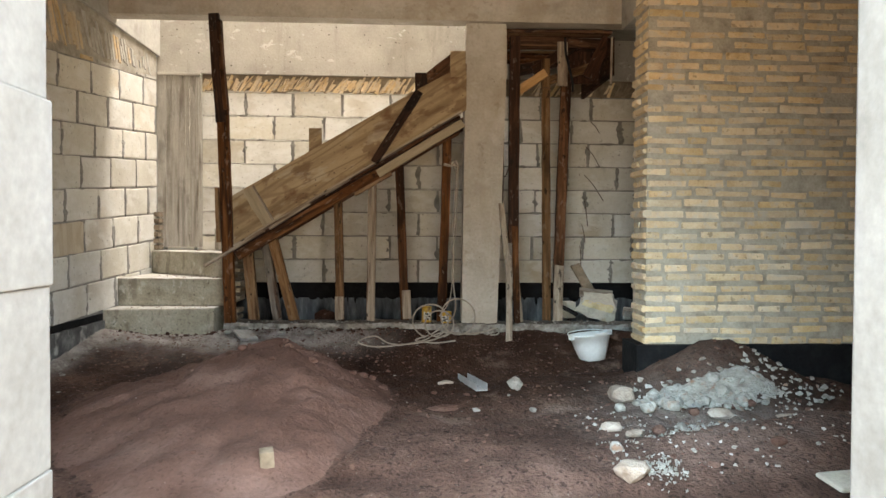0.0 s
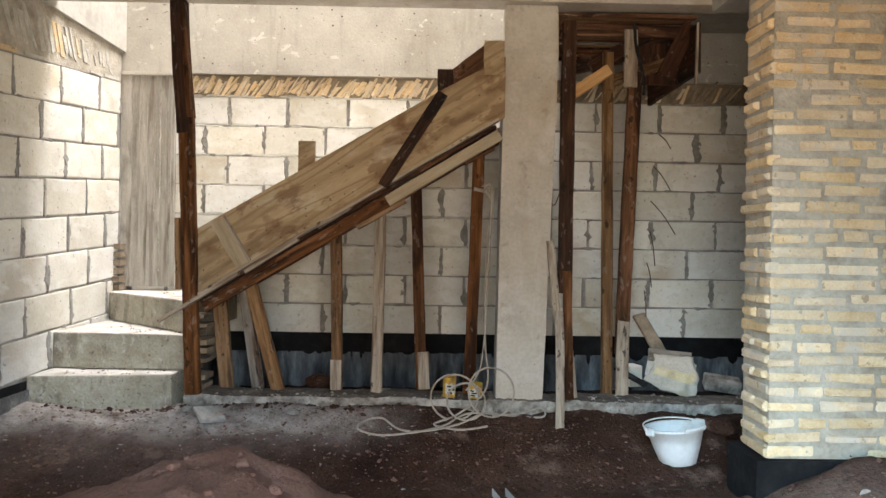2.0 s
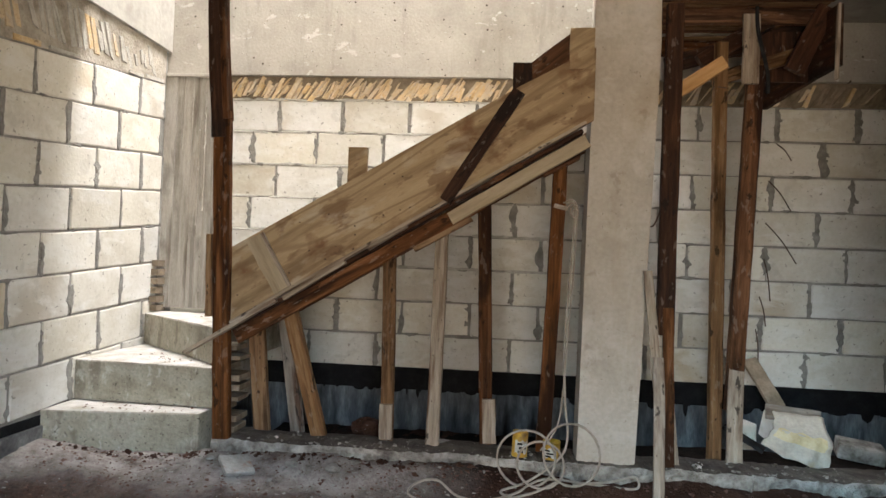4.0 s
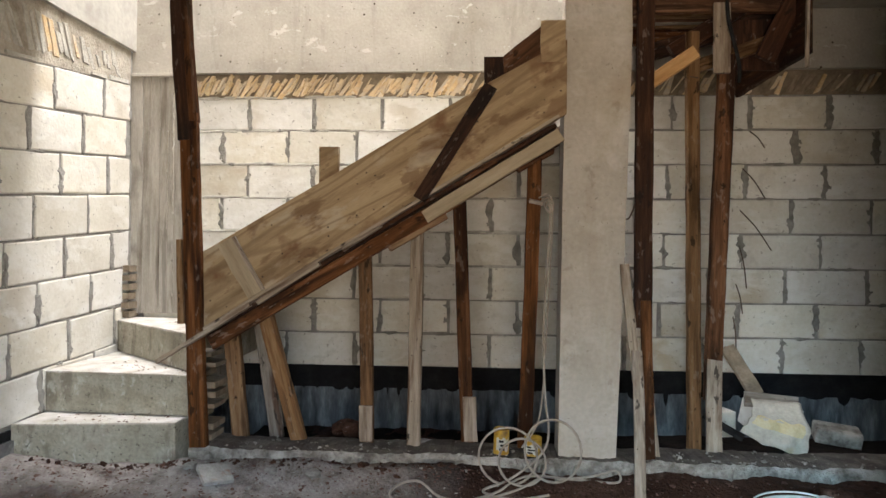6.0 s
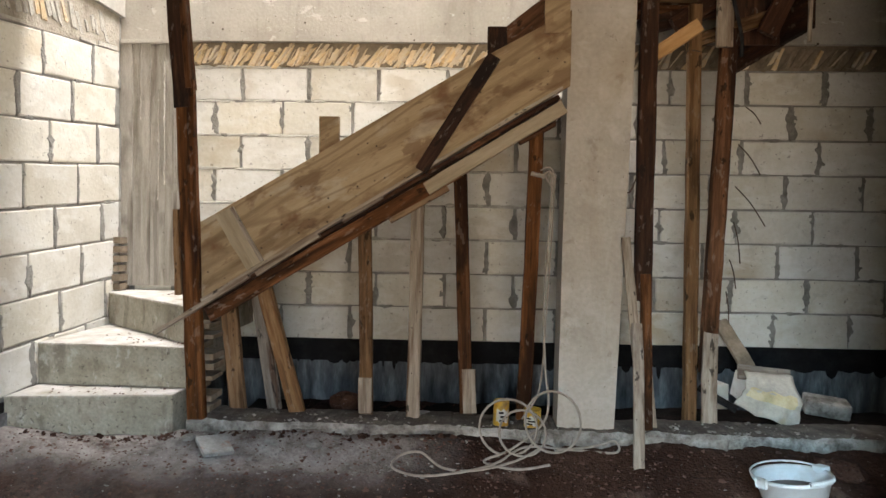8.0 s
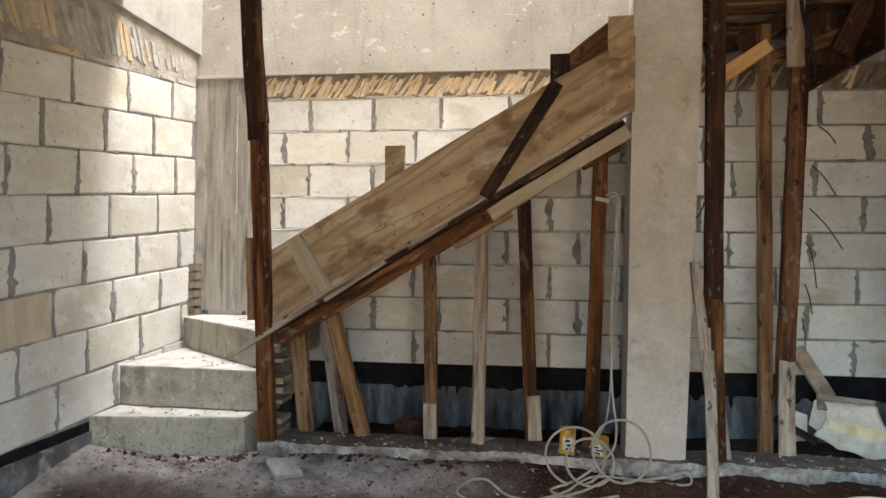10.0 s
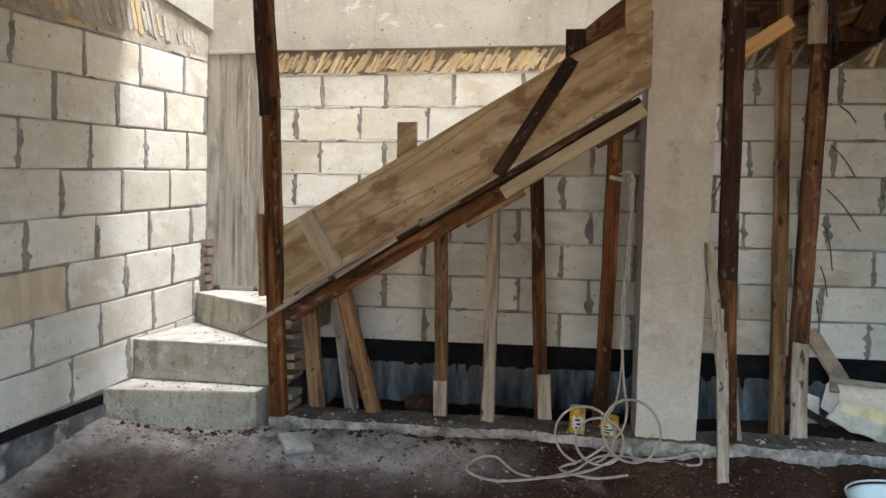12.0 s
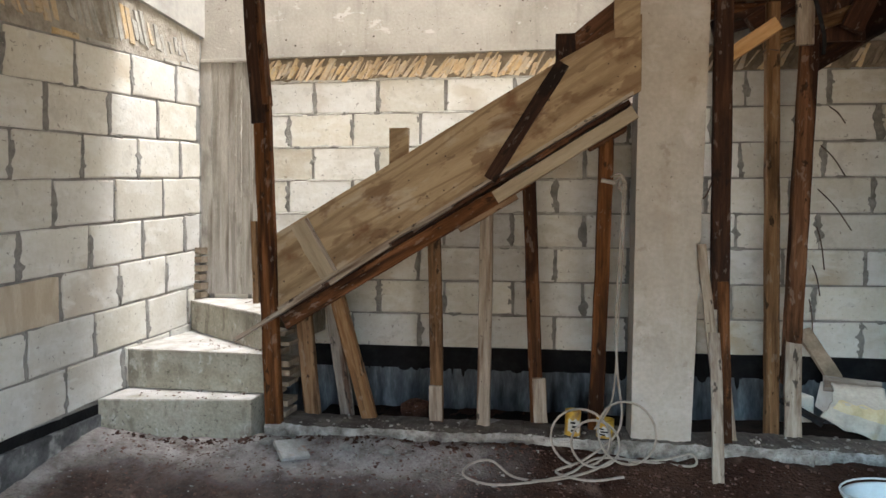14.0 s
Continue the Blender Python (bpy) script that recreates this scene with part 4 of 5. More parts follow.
timber("splice", (0.968, 5.42, GZ), (1.003, 5.525, 0.555), 0.080, 0.025, M_PALE, p11, "pale spliced foot board", seed=67)
timber("top_splice", (0.985, 5.40, 2.05), (0.985, 5.40, 2.42), 0.085, 0.025, M_PALE, p11, "pale spliced head board", seed=68)
tagged(timber("timber_strip", (0.475, 5.44, 0.9), (0.478, 5.44, 2.35), 0.04, 0.03, M_DARK, seed=69), "dark strip nailed beside the column", "board", "landing props")

# landing formwork overhead
deck = empty("landing_formwork", "reddish-brown plank decking shuttering the landing slab", "formwork")
for i in range(13):
    y = 5.385 + i * 0.068
    timber("plank", (0.46, y, 2.50), (1.40, y, 2.50 + 0.008 * (i % 3)), 0.050, 0.022, (M_BROWN, M_TAN, M_BROWN, M_GREYW, M_TAN)[i % 5], deck, side=(0, 1, 0), seed=80 + i)
timber("side_board", (1.385, 5.30, 2.28), (1.385, 6.25, 2.28), 0.03, 0.32, M_DARK, deck, "dark vertical side board", side=(1, 0, 0), seed=90)
timber("edge_strip", (1.372, 5.295, 2.05), (1.375, 5.295, 2.44), 0.014, 0.02, M_PALE, deck, "pale edge strip", seed=91)
timber("bearer", (0.76, 5.53, 2.20), (1.16, 5.53, 2.46), 0.05, 0.085, M_DARK, deck, "dark diagonal bearer", side=(0, 1, 0), seed=92)
timber("bearer", (0.62, 5.72, 2.24), (1.36, 5.62, 2.42), 0.05, 0.09, M_DARK, deck, "dark bearer", side=(0, 1, 0), seed=93)
timber("diagonal", (0.545, 5.318, 1.952), (0.826, 5.318, 2.140), 0.036, 0.070, M_FRESH, deck, "bright tan diagonal strut", side=(0, 1, 0), seed=94)
timber("diagonal", (0.84, 5.565, 2.11), (1.304, 5.565, 2.267), 0.04, 0.07, M_TAN, deck, "tan diagonal strut", side=(0, 1, 0), seed=95)
timber("diagonal", (1.22, 5.44, 2.13), (1.385, 5.44, 2.47), 0.04, 0.10, M_DARK, deck, "dark brown raking board", side=(0, 1, 0), seed=98)
timber("bearer", (0.44, 5.50, 2.44), (1.38, 5.50, 2.44), 0.05, 0.075, M_BROWN, deck, "brown bearer", side=(0, 1, 0), seed=96)
timber("bearer", (0.44, 6.05, 2.44), (1.38, 6.05, 2.44), 0.05, 0.075, M_BROWN, deck, "brown bearer", side=(0, 1, 0), seed=97)
piece("form_sheet", *box_data(1.02, 1.365, 5.60, 5.62, 2.12, 2.40), M_DARK, deck, "dark form sheet")

# cables hanging by the landing
tagged(tube("cable", smooth_line([(1.00, 5.37, 2.45), (1.005, 5.36, 2.32), (1.035, 5.35, 2.18), (1.065, 5.37, 2.08), (1.075, 5.40, 2.00)]), 0.010, M_INK), "black flexible conduit hanging from the formwork", "cable")

# ---- things on the floor ----


def bucket():
    e = empty("bucket", "dirty white plastic mortar bucket on the earth", "bucket")
    prof = [(0.085, 0.0), (0.092, 0.004), (0.120, 0.085), (0.146, 0.178), (0.156, 0.180), (0.160, 0.188), (0.157, 0.196), (0.148, 0.197), (0.141, 0.190), (0.117, 0.09), (0.088, 0.02), (0.02, 0.016)]
    shell = lathe("shell", prof, M_PLASTIC, e)
    lathe("contents", [(0.12, 0.0), (0.124, 0.02), (0.08, 0.032), (0.02, 0.03)], M_SLURRY, e, "dried grey mortar").location = (0, 0, 0.115)
    for s in (-1, 1):
        ear = box("ear", s * 0.150 - 0.012, s * 0.150 + 0.022 * s + 0.012, -0.028, 0.028, 0.165, 0.207, M_PLASTIC, shell, "moulded handle ear", bevel=0.008)
    pts = [(0.163 * math.cos(a), 0.163 * math.sin(a) * 0.95, 0.198 + 0.014 * abs(math.sin(a))) for a in [math.pi * i / 12 for i in range(13)]]
    bail = tube("bail", [Vector(p) for p in pts], 0.004, M_PLASTIC, e, "folded wire bail")
    tube("bail_grip", [Vector((0.162 * math.cos(a), -0.162 * math.sin(a), 0.200)) for a in [math.pi * (0.38 + 0.24 * i / 8) for i in range(9)]], 0.009, M_PLASTIC, bail, "moulded grip")
    return e


bk_ob = bucket()
bk_ob.matrix_basis = pose(1.055, 4.65, -0.135, -6, -4, 20)


def can(r, h, label):
    e = empty("paint_can", label, "can", group="paint cans")
    lathe("body", [(r, 0), (r * 1.02, 0.003), (r, 0.008), (r, h - 0.008), (r * 1.03, h - 0.004), (r * 1.02, h), (r * 0.95, h), (r * 0.93, h - 0.012), (r * 0.2, h - 0.012)], M_YELLOW, e)
    n = 14
    v, f = [], []
    for i in range(n + 1):
        a = radians(-150 + 100 * i / n)
        for z in (h * 0.16, h * 0.66):
            v.append((r * 1.012 * math.cos(a), r * 1.012 * math.sin(a), z + 0.006 * math.sin(i)))
    for i in range(n):
        f.append((2 * i, 2 * i + 2, 2 * i + 3, 2 * i + 1))
    lab = piece("label", v, f, M_LABEL, e, "pale paper label")
    for z, a0, a1 in ((0.18, -125, -85), (0.34, -118, -60), (0.50, -130, -95)):
        vv, ff = [], []
        for i in range(7):
            a = radians(a0 + (a1 - a0) * i / 6)
            for dz in (0, 0.09):
                vv.append((r * 1.024 * math.cos(a), r * 1.024 * math.sin(a), h * (z + dz)))
        for i in range(6):
            ff.append((2 * i, 2 * i + 2, 2 * i + 3, 2 * i + 1))
        piece("print_bar", vv, ff, M_INK, lab, "dark bar of print")
    return e


can(0.040, 0.126, "used yellow paint can with a pale label").matrix_basis = pose(-0.160, 5.245, 0.070, 0, 2, 20)
can(0.044, 0.088, "low yellow paint can with torn label").matrix_basis = pose(0.004, 5.25, 0.066, 2, 0, -10)

# electric cable: hangs from the prop, coils on the floor before the column
ch = empty("extension_cable", "pale dusty electric cable coiled on the floor", "cable")


def g(x, y, up=0.008):
    return (x, y, max(ground_z(x, y), 0.0 if y < 5.15 else 0.085) + up) if y > 5.15 else (x, y, ground_z(x, y) + up)


tube("hanging_lead", smooth_line([(0.045, 5.33, 1.36), (0.085, 5.30, 1.37), (0.08, 5.29, 1.15), (0.055, 5.27, 0.7), (0.06, 5.22, 0.38), (0.075, 5.17, 0.2), (0.03, 5.12, 0.10), (-0.12, 5.06, 0.0), g(-0.25, 5.0), g(-0.1, 4.94), g(0.06, 4.98)]), 0.0062, M_CABLE, ch)
tube("hanging_lead", smooth_line([(0.03, 5.335, 1.385), (0.075, 5.31, 1.40), (0.098, 5.30, 1.33), (0.088, 5.29, 1.0), (0.066, 5.27, 0.62), (0.05, 5.23, 0.40), (0.02, 5.18, 0.24), (-0.06, 5.14, 0.13)]), 0.0045, M_CABLE, ch)
for kx, kz, kr in ((0.082, 1.34, 0.030), (0.088, 1.325, 0.022)):
    tube("knot", [Vector((kx + kr * 0.7 * math.cos(a), 5.295 - 0.012 * math.sin(2 * a), kz + kr * math.sin(a))) for a in [2 * math.pi * i / 18 for i in range(18)]], 0.0045, M_CABLE, ch, "knot of pale cable", closed=True)
tube("plug", [Vector((-0.02, 5.32, 1.37)), Vector((0.0, 5.32, 1.365)), Vector((0.05, 5.33, 1.355))], 0.012, M_CABLE, ch, "grey plug")


def coil(cx, cy, cz, rx, rz, lean, n=24, turn=0.0):
    out = []
    for i in range(n):
        a = 2 * math.pi * i / n
        u, w = rx * math.cos(a + turn), rz * math.sin(a)
        out.append((cx + u, cy - lean * w, cz + w))
    return [Vector(p) for p in out]


tube("loop", coil(-0.13, 5.105, 0.098, 0.143, 0.126, -0.4), 0.0062, M_CABLE, ch, closed=True)
tube("loop", coil(0.09, 5.10, 0.132, 0.137, 0.137, -0.4), 0.0062, M_CABLE, ch, closed=True)
tube("loop", coil(-0.06, 5.09, 0.075, 0.115, 0.10, -0.5), 0.0062, M_CABLE, ch, closed=True)
tube("floor_lead", smooth_line([g(0.10, 5.10), g(0.28, 5.14), (0.40, 5.14, 0.03), g(0.40, 5.10), g(0.21, 5.12), g(-0.04, 5.10), g(-0.185, 4.99), g(-0.34, 4.92), g(-0.55, 4.87), g(-0.68, 4.91), g(-0.66, 5.02), g(-0.56, 5.04), g(-0.45, 4.96), g(-0.30, 4.93), g(-0.10, 5.0), g(0.05, 5.09, 0.03)]), 0.0062, M_CABLE, ch)

# orange hose coil on the earth
hose = empty("garden_hose", "bright orange garden hose coiled on the earth", "hose")
HX, HY = -2.42, 3.15
hz = max(ground_z(HX, HY), ground_z(HX + 0.2, HY), ground_z(HX - 0.2, HY), ground_z(HX, HY - 0.2)) - 0.02
for k, (r, up, ox, oy) in enumerate(((0.285, 0.016, 0, 0), (0.255, 0.020, 0.02, 0.01), (0.215, 0.020, -0.01, 0.02), (0.28, 0.045, -0.015, 0.012), (0.24, 0.050, 0.012, -0.012), (0.27, 0.075, 0.0, -0.02), (0.225, 0.078, 0.015, 0.02), (0.185, 0.022, 0.01, 0.0), (0.275, 0.104, 0.012, 0.012), (0.24, 0.108, -0.012, -0.01), (0.262, 0.134, -0.01, 0.0), (0.21, 0.105, 0.0, 0.015))):
    pts = []
    for i in range(44):
        a = 2 * math.pi * i / 44
        rr = r * (1 + 0.03 * math.sin(2 * a + k) + 0.02 * math.sin(3 * a + 2 * k))
        pts.append(Vector((HX + ox + rr * math.cos(a), HY + oy + rr * 0.95 * math.sin(a), hz + up + 0.006 * math.sin(2 * a + 1.7 * k))))
    tube("coil_turn", pts, 0.0155, M_HOSE, hose, closed=True)

# galvanised channel offcut, white stone, tile offcut, cement sack and blocks
cv, cf = [], []
prof = [(-0.034, 0.045), (-0.034, 0.0), (0.034, 0.0), (0.034, 0.045), (0.031, 0.045), (0.031, 0.003), (-0.031, 0.003), (-0.031, 0.045)]
for s in (-0.265, 0.265):
    cv += [(a, s, b) for a, b in prof]
for j in range(8):
    q = (j + 1) % 8
    cf.append((j, q, 8 + q, 8 + j))
cf += [(0, 1, 6, 7), (1, 2, 5, 6), (2, 3, 4, 5), (15, 14, 9, 8), (14, 13, 10, 9), (13, 12, 11, 10)]
chan = tagged(piece("metal_channel", cv, cf, M_ZINC), "short pale galvanised steel channel lying on earth", "channel")
chan.matrix_basis = pose(0.103, 4.05, ground_z(0.103, 4.05) + 0.006, -5, 0, 8)

srnd = random.Random(21)


def stone(label, x, y, sx, sy, sz, mat, sink=0.3, cat="stone", group=""):
    bm = rock_data(srnd, sx, sy, sz, 44)
    ob = tagged(part("stone", bm, mat, smooth=False), label, cat, group)
    ob.matrix_basis = pose(x, y, ground_z(x, y) + sz * (1 - sink), 0, 0, srnd.uniform(0, 360))
    return ob


stone("single white lime stone on the earth", 0.352, 3.87, 0.055, 0.05, 0.045, M_RUBBLE, 0.2)
stone("flat reddish brick fragment on earth", -0.06, 4.10, 0.06, 0.035, 0.018, M_STONE, 0.5)
stone("low reddish clod of earth", -0.10, 3.55, 0.11, 0.05, 0.018, M_DRY, 0.5)
stone("small pale stone chip", 0.073, 3.49, 0.03, 0.02, 0.015, M_RUBBLE)
stone("small pale stone chip", 0.396, 3.51, 0.03, 0.02, 0.015, M_RUBBLE)
stone("small cream stone on the earth", 0.62, 2.72, 0.035, 0.03, 0.028, M_RUBBLE)
stone("large reddish-cream broken stone", 0.92, 3.60, 0.095, 0.07, 0.06, M_STONE)
stone("small white stone on the earth", 0.86, 3.42, 0.04, 0.035, 0.03, M_RUBBLE)
stone("pale broken stone on the earth", 0.60, 2.46, 0.08, 0.06, 0.05, M_STONE)
for x, y, w in ((-1.30, 5.06, 0.045), (-1.08, 5.03, 0.06), (-1.72, 5.08, 0.05), (-0.98, 5.10, 0.03), (-1.38, 4.97, 0.025)):
    stone("flat grey lump of dried mortar on the earth", x, y, w, w * 0.7, w * 0.35, M_GRAVEL, 0.2, "lump", "mortar lumps")
for i in range(24):
    x, y, w = srnd.uniform(0.9, 2.3), srnd.uniform(2.5, 3.5), srnd.uniform(0.015, 0.045)
    stone("rough brown clod of earth among rubble", x, y, w, w * 0.8, w * 0.6, (M_DRY, M_DRY, M_GRAVEL)[i % 3], 0.4, "clod", "rubble clods")
cube = tagged(box("brick_piece", -0.028, 0.028, -0.03, 0.03, -0.01, 0.058, M_STUB, bevel=0.005), "small cubic tan brick piece on the heap", "brick")
cube.matrix_basis = pose(-0.87, 2.53, ground_z(-0.87, 2.53), 6, -4, 15)
stone("pale concrete lump under a prop", -0.60, 5.43, 0.10, 0.05, 0.035, M_RUBBLE, 0.1).location.z = 0.05
stone("dark earthy lump beneath the flight", -1.03, 5.62, 0.11, 0.07, 0.065, M_SOIL, 0.1).location.z = 0.07
for i in range(26):
    cx, cy = -1.02 + srnd.gauss(0, 0.30), 3.80 + srnd.gauss(0, 0.12)
    s = srnd.uniform(0.012, 0.034)
    stone("dry earth clod on the heap", cx, cy, s, s * 0.8, s * 0.6, M_DRY, 0.35, "clod", "heap clods")
# lime rubble heap before the brick wall
hv, hf = [], []
hr = random.Random(5)
for i in range(520):
    t = hr.random()
    x = 1.0 + 1.15 * t + hr.gauss(0, 0.10)
    y = 3.52 + 0.20 * t + hr.gauss(0, 0.10)
    if i > 300:
        x, y = hr.uniform(0.6, 1.9), hr.uniform(2.45, 3.5)
    s = hr.uniform(0.008, 0.03) * (1.0 if i < 300 else 0.55)
    bm = rock_data(hr, s, s * hr.uniform(0.6, 1), s * hr.uniform(0.5, 0.9), 9)
    o = len(hv)
    bm.verts.index_update()
    c = Vector((x, y, ground_z(x, y) + s * 0.25 + (hr.random() * 0.025 if i < 200 else 0)))
    hv += [v.co + c for v in bm.verts]
    hf += [tuple(o + v.index for v in f.verts) for f in bm.faces]
    bm.free()
tagged(piece("rubble", hv, hf, M_RUBBLE), "small white lime rubble scattered on the earth", "rubble", kind="stuff")
hv, hf = [], []
n = 40
for j in range(n + 1):
    for i in range(n + 1):
        u, v = i / n * 2 - 1, j / n * 2 - 1
        x, y = 1.46 + 0.52 * u, 3.60 + 0.15 * v + 0.09 * u
        r = math.sqrt(u * u + v * v)
        h = 0.045 * max(0.0, 1 - r * r) - 0.02 * (r > 1)
        p = Vector((x, y, 0))
        hv.append((x, y, ground_z(x, y) + h - 0.012 + 0.022 * noise.noise(p * 8) + 0.014 * noise.noise(p * 21)))
for j in range(n):
    for i in range(n):
        a = j * (n + 1) + i
        hf.append((a, a + 1, a + n + 2, a + n + 1))
tagged(piece("lime_heap", hv, hf, M_RUBBLE, smooth=True), "long heap of grey-white lime dumped before the brick wall", "heap", kind="stuff")
for i in range(26):
    t = hr.random()
    x, y = 0.98 + 0.75 * t + hr.gauss(0, 0.05), 3.40 + 0.16 * t + hr.gauss(0, 0.07)
    s = hr.uniform(0.025, 0.048)
    stone("rounded white lime lump in the rubble", x, y, s, s * 0.8, s * 0.75, M_RUBBLE, 0.15, group="lime lumps")
# chips and debris dust near the steps
hv, hf = [], []
for i in range(1100):
    if i >= 640:
        x, y = hr.gauss(-1.4, 0.75), 5.12 - abs(hr.gauss(0, 0.20))
    elif i < 520:
        x, y = hr.gauss(-1.2, 0.45), 5.02 + hr.gauss(0, 0.14)
    else:
        x, y = hr.uniform(-2.6, 2.0), hr.uniform(2.5, 5.0)
    s = 0.0025 + 0.014 * hr.random() ** 4
    if 520 <= i < 570:
        x, y, s = -2.60 + abs(hr.gauss(0, 0.06)), hr.uniform(3.4, 5.05), hr.uniform(0.006, 0.02)
    z = ground_z(x, y)
    bm = rock_data(hr, s, s * 0.8, s * 0.5, 8)
    bm.verts.index_update()
    o = len(hv)
    hv += [v.co + Vector((x, y, z + s * 0.2)) for v in bm.verts]
    hf += [tuple(o + v.index for v in f.verts) for f in bm.faces]
    bm.free()
tagged(piece("stone_chips", hv, hf, M_GRAVEL), "pale stone chips on the earth floor", "chips", kind="stuff")

hv, hf = [], []
for i in range(420):
    x, y = hr.uniform(-1.6, 2.4), 5.21 + abs(hr.gauss(0, 0.09))
    s = 0.003 + 0.016 * hr.random() ** 3
    if 0.10 < x < 0.46 and y > 5.23 or y > 5.45:
        continue
    bm = rock_data(hr, s, s * 0.8, s * 0.6, 8)
    bm.verts.index_update()
    o = len(hv)
    hv += [v.co + Vector((x, y, 0.074 - 0.006 * (x + 1.7) + s * 0.1)) for v in bm.verts]
    hf += [tuple(o + v.index for v in f.verts) for f in bm.faces]
    bm.free()
tagged(piece("kerb_debris", hv, hf, M_KERB), "earth and mortar crumbs lying along the kerb", "debris", kind="stuff")
hv, hf = [], []
for i in range(3000):
    if i >= 1600:
        x, y = hr.uniform(-2.6, 0.6), 5.15 - abs(hr.gauss(0, 0.32))
    elif i < 600:
        x, y = hr.uniform(-2.6, 1.3), hr.uniform(4.3, 5.15)
    elif i < 1100:
        x, y = hr.uniform(-2.4, 0.6), hr.uniform(2.6, 4.3)
    else:
        x, y = hr.uniform(0.4, 2.4), hr.uniform(2.4, 4.0)
    s = hr.uniform(0.004, 0.016) * (1.6 if hr.random() < 0.12 else 1) * (0.6 if i >= 1600 else 1)
    z = ground_z(x, y)
    bm = rock_data(hr, s, s * 0.8, s * 0.6, 8)
    bm.verts.index_update()
    o = len(hv)
    hv += [v.co + Vector((x, y, z + s * 0.15)) for v in bm.verts]
    hf += [tuple(o + v.index for v in f.verts) for f in bm.faces]
    bm.free()
tagged(piece("earth_crumbs", hv, hf, M_DRY), "crumbs of reddish earth strewn on the floor", "crumbs", kind="stuff")
hv, hf = [], []
for i in range(190):
    # dirt trodden onto the treads
    x0, x1, y0, y1, z = ((-2.6, -1.95, 5.20, 5.36, 0.187), (-2.45, -1.86, 5.42, 5.75, 0.417), (-2.3, -1.86, 5.95, 6.2, 0.628))[i % 3]
    x, y = hr.uniform(x0, x1), hr.uniform(y0, y1)
    s = 0.002 + 0.009 * hr.random() ** 2
    bm = rock_data(hr, s, s * 0.8, s * 0.5, 8)
    bm.verts.index_update()
    o = len(hv)
    hv += [v.co + Vector((x, y, z + s * 0.3)) for v in bm.verts]
    hf += [tuple(o + v.index for v in f.verts) for f in bm.faces]
    bm.free()
tagged(piece("step_dirt", hv, hf, M_DRY), "crumbs of reddish dirt trodden onto the steps", "crumbs", kind="stuff")
hv, hf = [], []
for i in range(170):
    # dark clods raked up along the foot of the steps and the kerb
    x = hr.uniform(-2.55, -0.3)
    y = 5.10 + 0.12 * (x + 2.69) / 0.82 - 0.03 if x < -1.87 else 5.165
    y -= abs(hr.gauss(0, 0.045))
    s = 0.006 + 0.020 * hr.random() ** 2
    bm = rock_data(hr, s, s * 0.8, s * 0.7, 9)
    bm.verts.index_update()
    o = len(hv)
    hv += [v.co + Vector((x, y, ground_z(x, y) + s * 0.25)) for v in bm.verts]
    hf += [tuple(o + v.index for v in f.verts) for f in bm.faces]
    bm.free()
tagged(piece("soil_clods", hv, hf, M_SOIL), "dark damp clods along the foot of the steps", "clods", kind="stuff")
hv, hf = [], []
for cx, cy, sd, n in ((0.72, 2.50, 0.06, 170), (1.22, 3.02, 0.055, 140), (0.98, 2.86, 0.07, 90), (0.80, 2.98, 0.10, 30), (0.64, 2.75, 0.08, 20)):
    for i in range(n):
        x, y = hr.gauss(cx, sd), hr.gauss(cy, sd * 0.8)
        s = hr.uniform(0.004, 0.012)
        bm = rock_data(hr, s, s * 0.8, s * 0.7, 8)
        bm.verts.index_update()
        o = len(hv)
        hv += [v.co + Vector((x, y, ground_z(x, y) + s * 0.4 + hr.random() * 0.012)) for v in bm.verts]
        hf += [tuple(o + v.index for v in f.verts) for f in bm.faces]
        bm.free()
tagged(piece("gravel", hv, hf, M_GRAVEL), "small piles of white crushed stone", "gravel", kind="stuff")
for x, y, s in ((1.62, 3.05, 0.05), (1.36, 3.28, 0.055), (0.78, 2.93, 0.04), (1.75, 3.3, 0.05), (0.70, 3.05, 0.045)):
    stone("earth-stained stone lump on the floor", x, y, s * 1.4, s, s * 0.6, M_STONE, 0.3)

tl = tagged(box("tile_offcut", -0.075, 0.075, -0.068, 0.068, 0, 0.024, M_RUBBLE, bevel=0.006), "square pale tile offcut lying on the earth", "tile")
tl.matrix_basis = pose(-1.565, 5.01, ground_z(-1.565, 5.01) + 0.026, 24, 6, 44)
pb = tagged(box("plastic_sheet", -0.09, 0.09, -0.07, 0.07, 0, 0.02, M_PAPER, bevel=0.012), "pale flat plastic lid on the earth", "lid")
pb.matrix_basis = pose(1.43, 2.36, ground_z(1.43, 2.36) + 0.015, 8, 0, 10)
pb2 = tagged(box("board_offcut", -0.12, 0.12, -0.07, 0.07, 0, 0.02, M_PALE, bevel=0.004), "pale board offcut beside the hose", "board")
pb2.matrix_basis = pose(-2.50, 3.62, ground_z(-2.5, 3.62) + 0.01, 4, 6, -20)

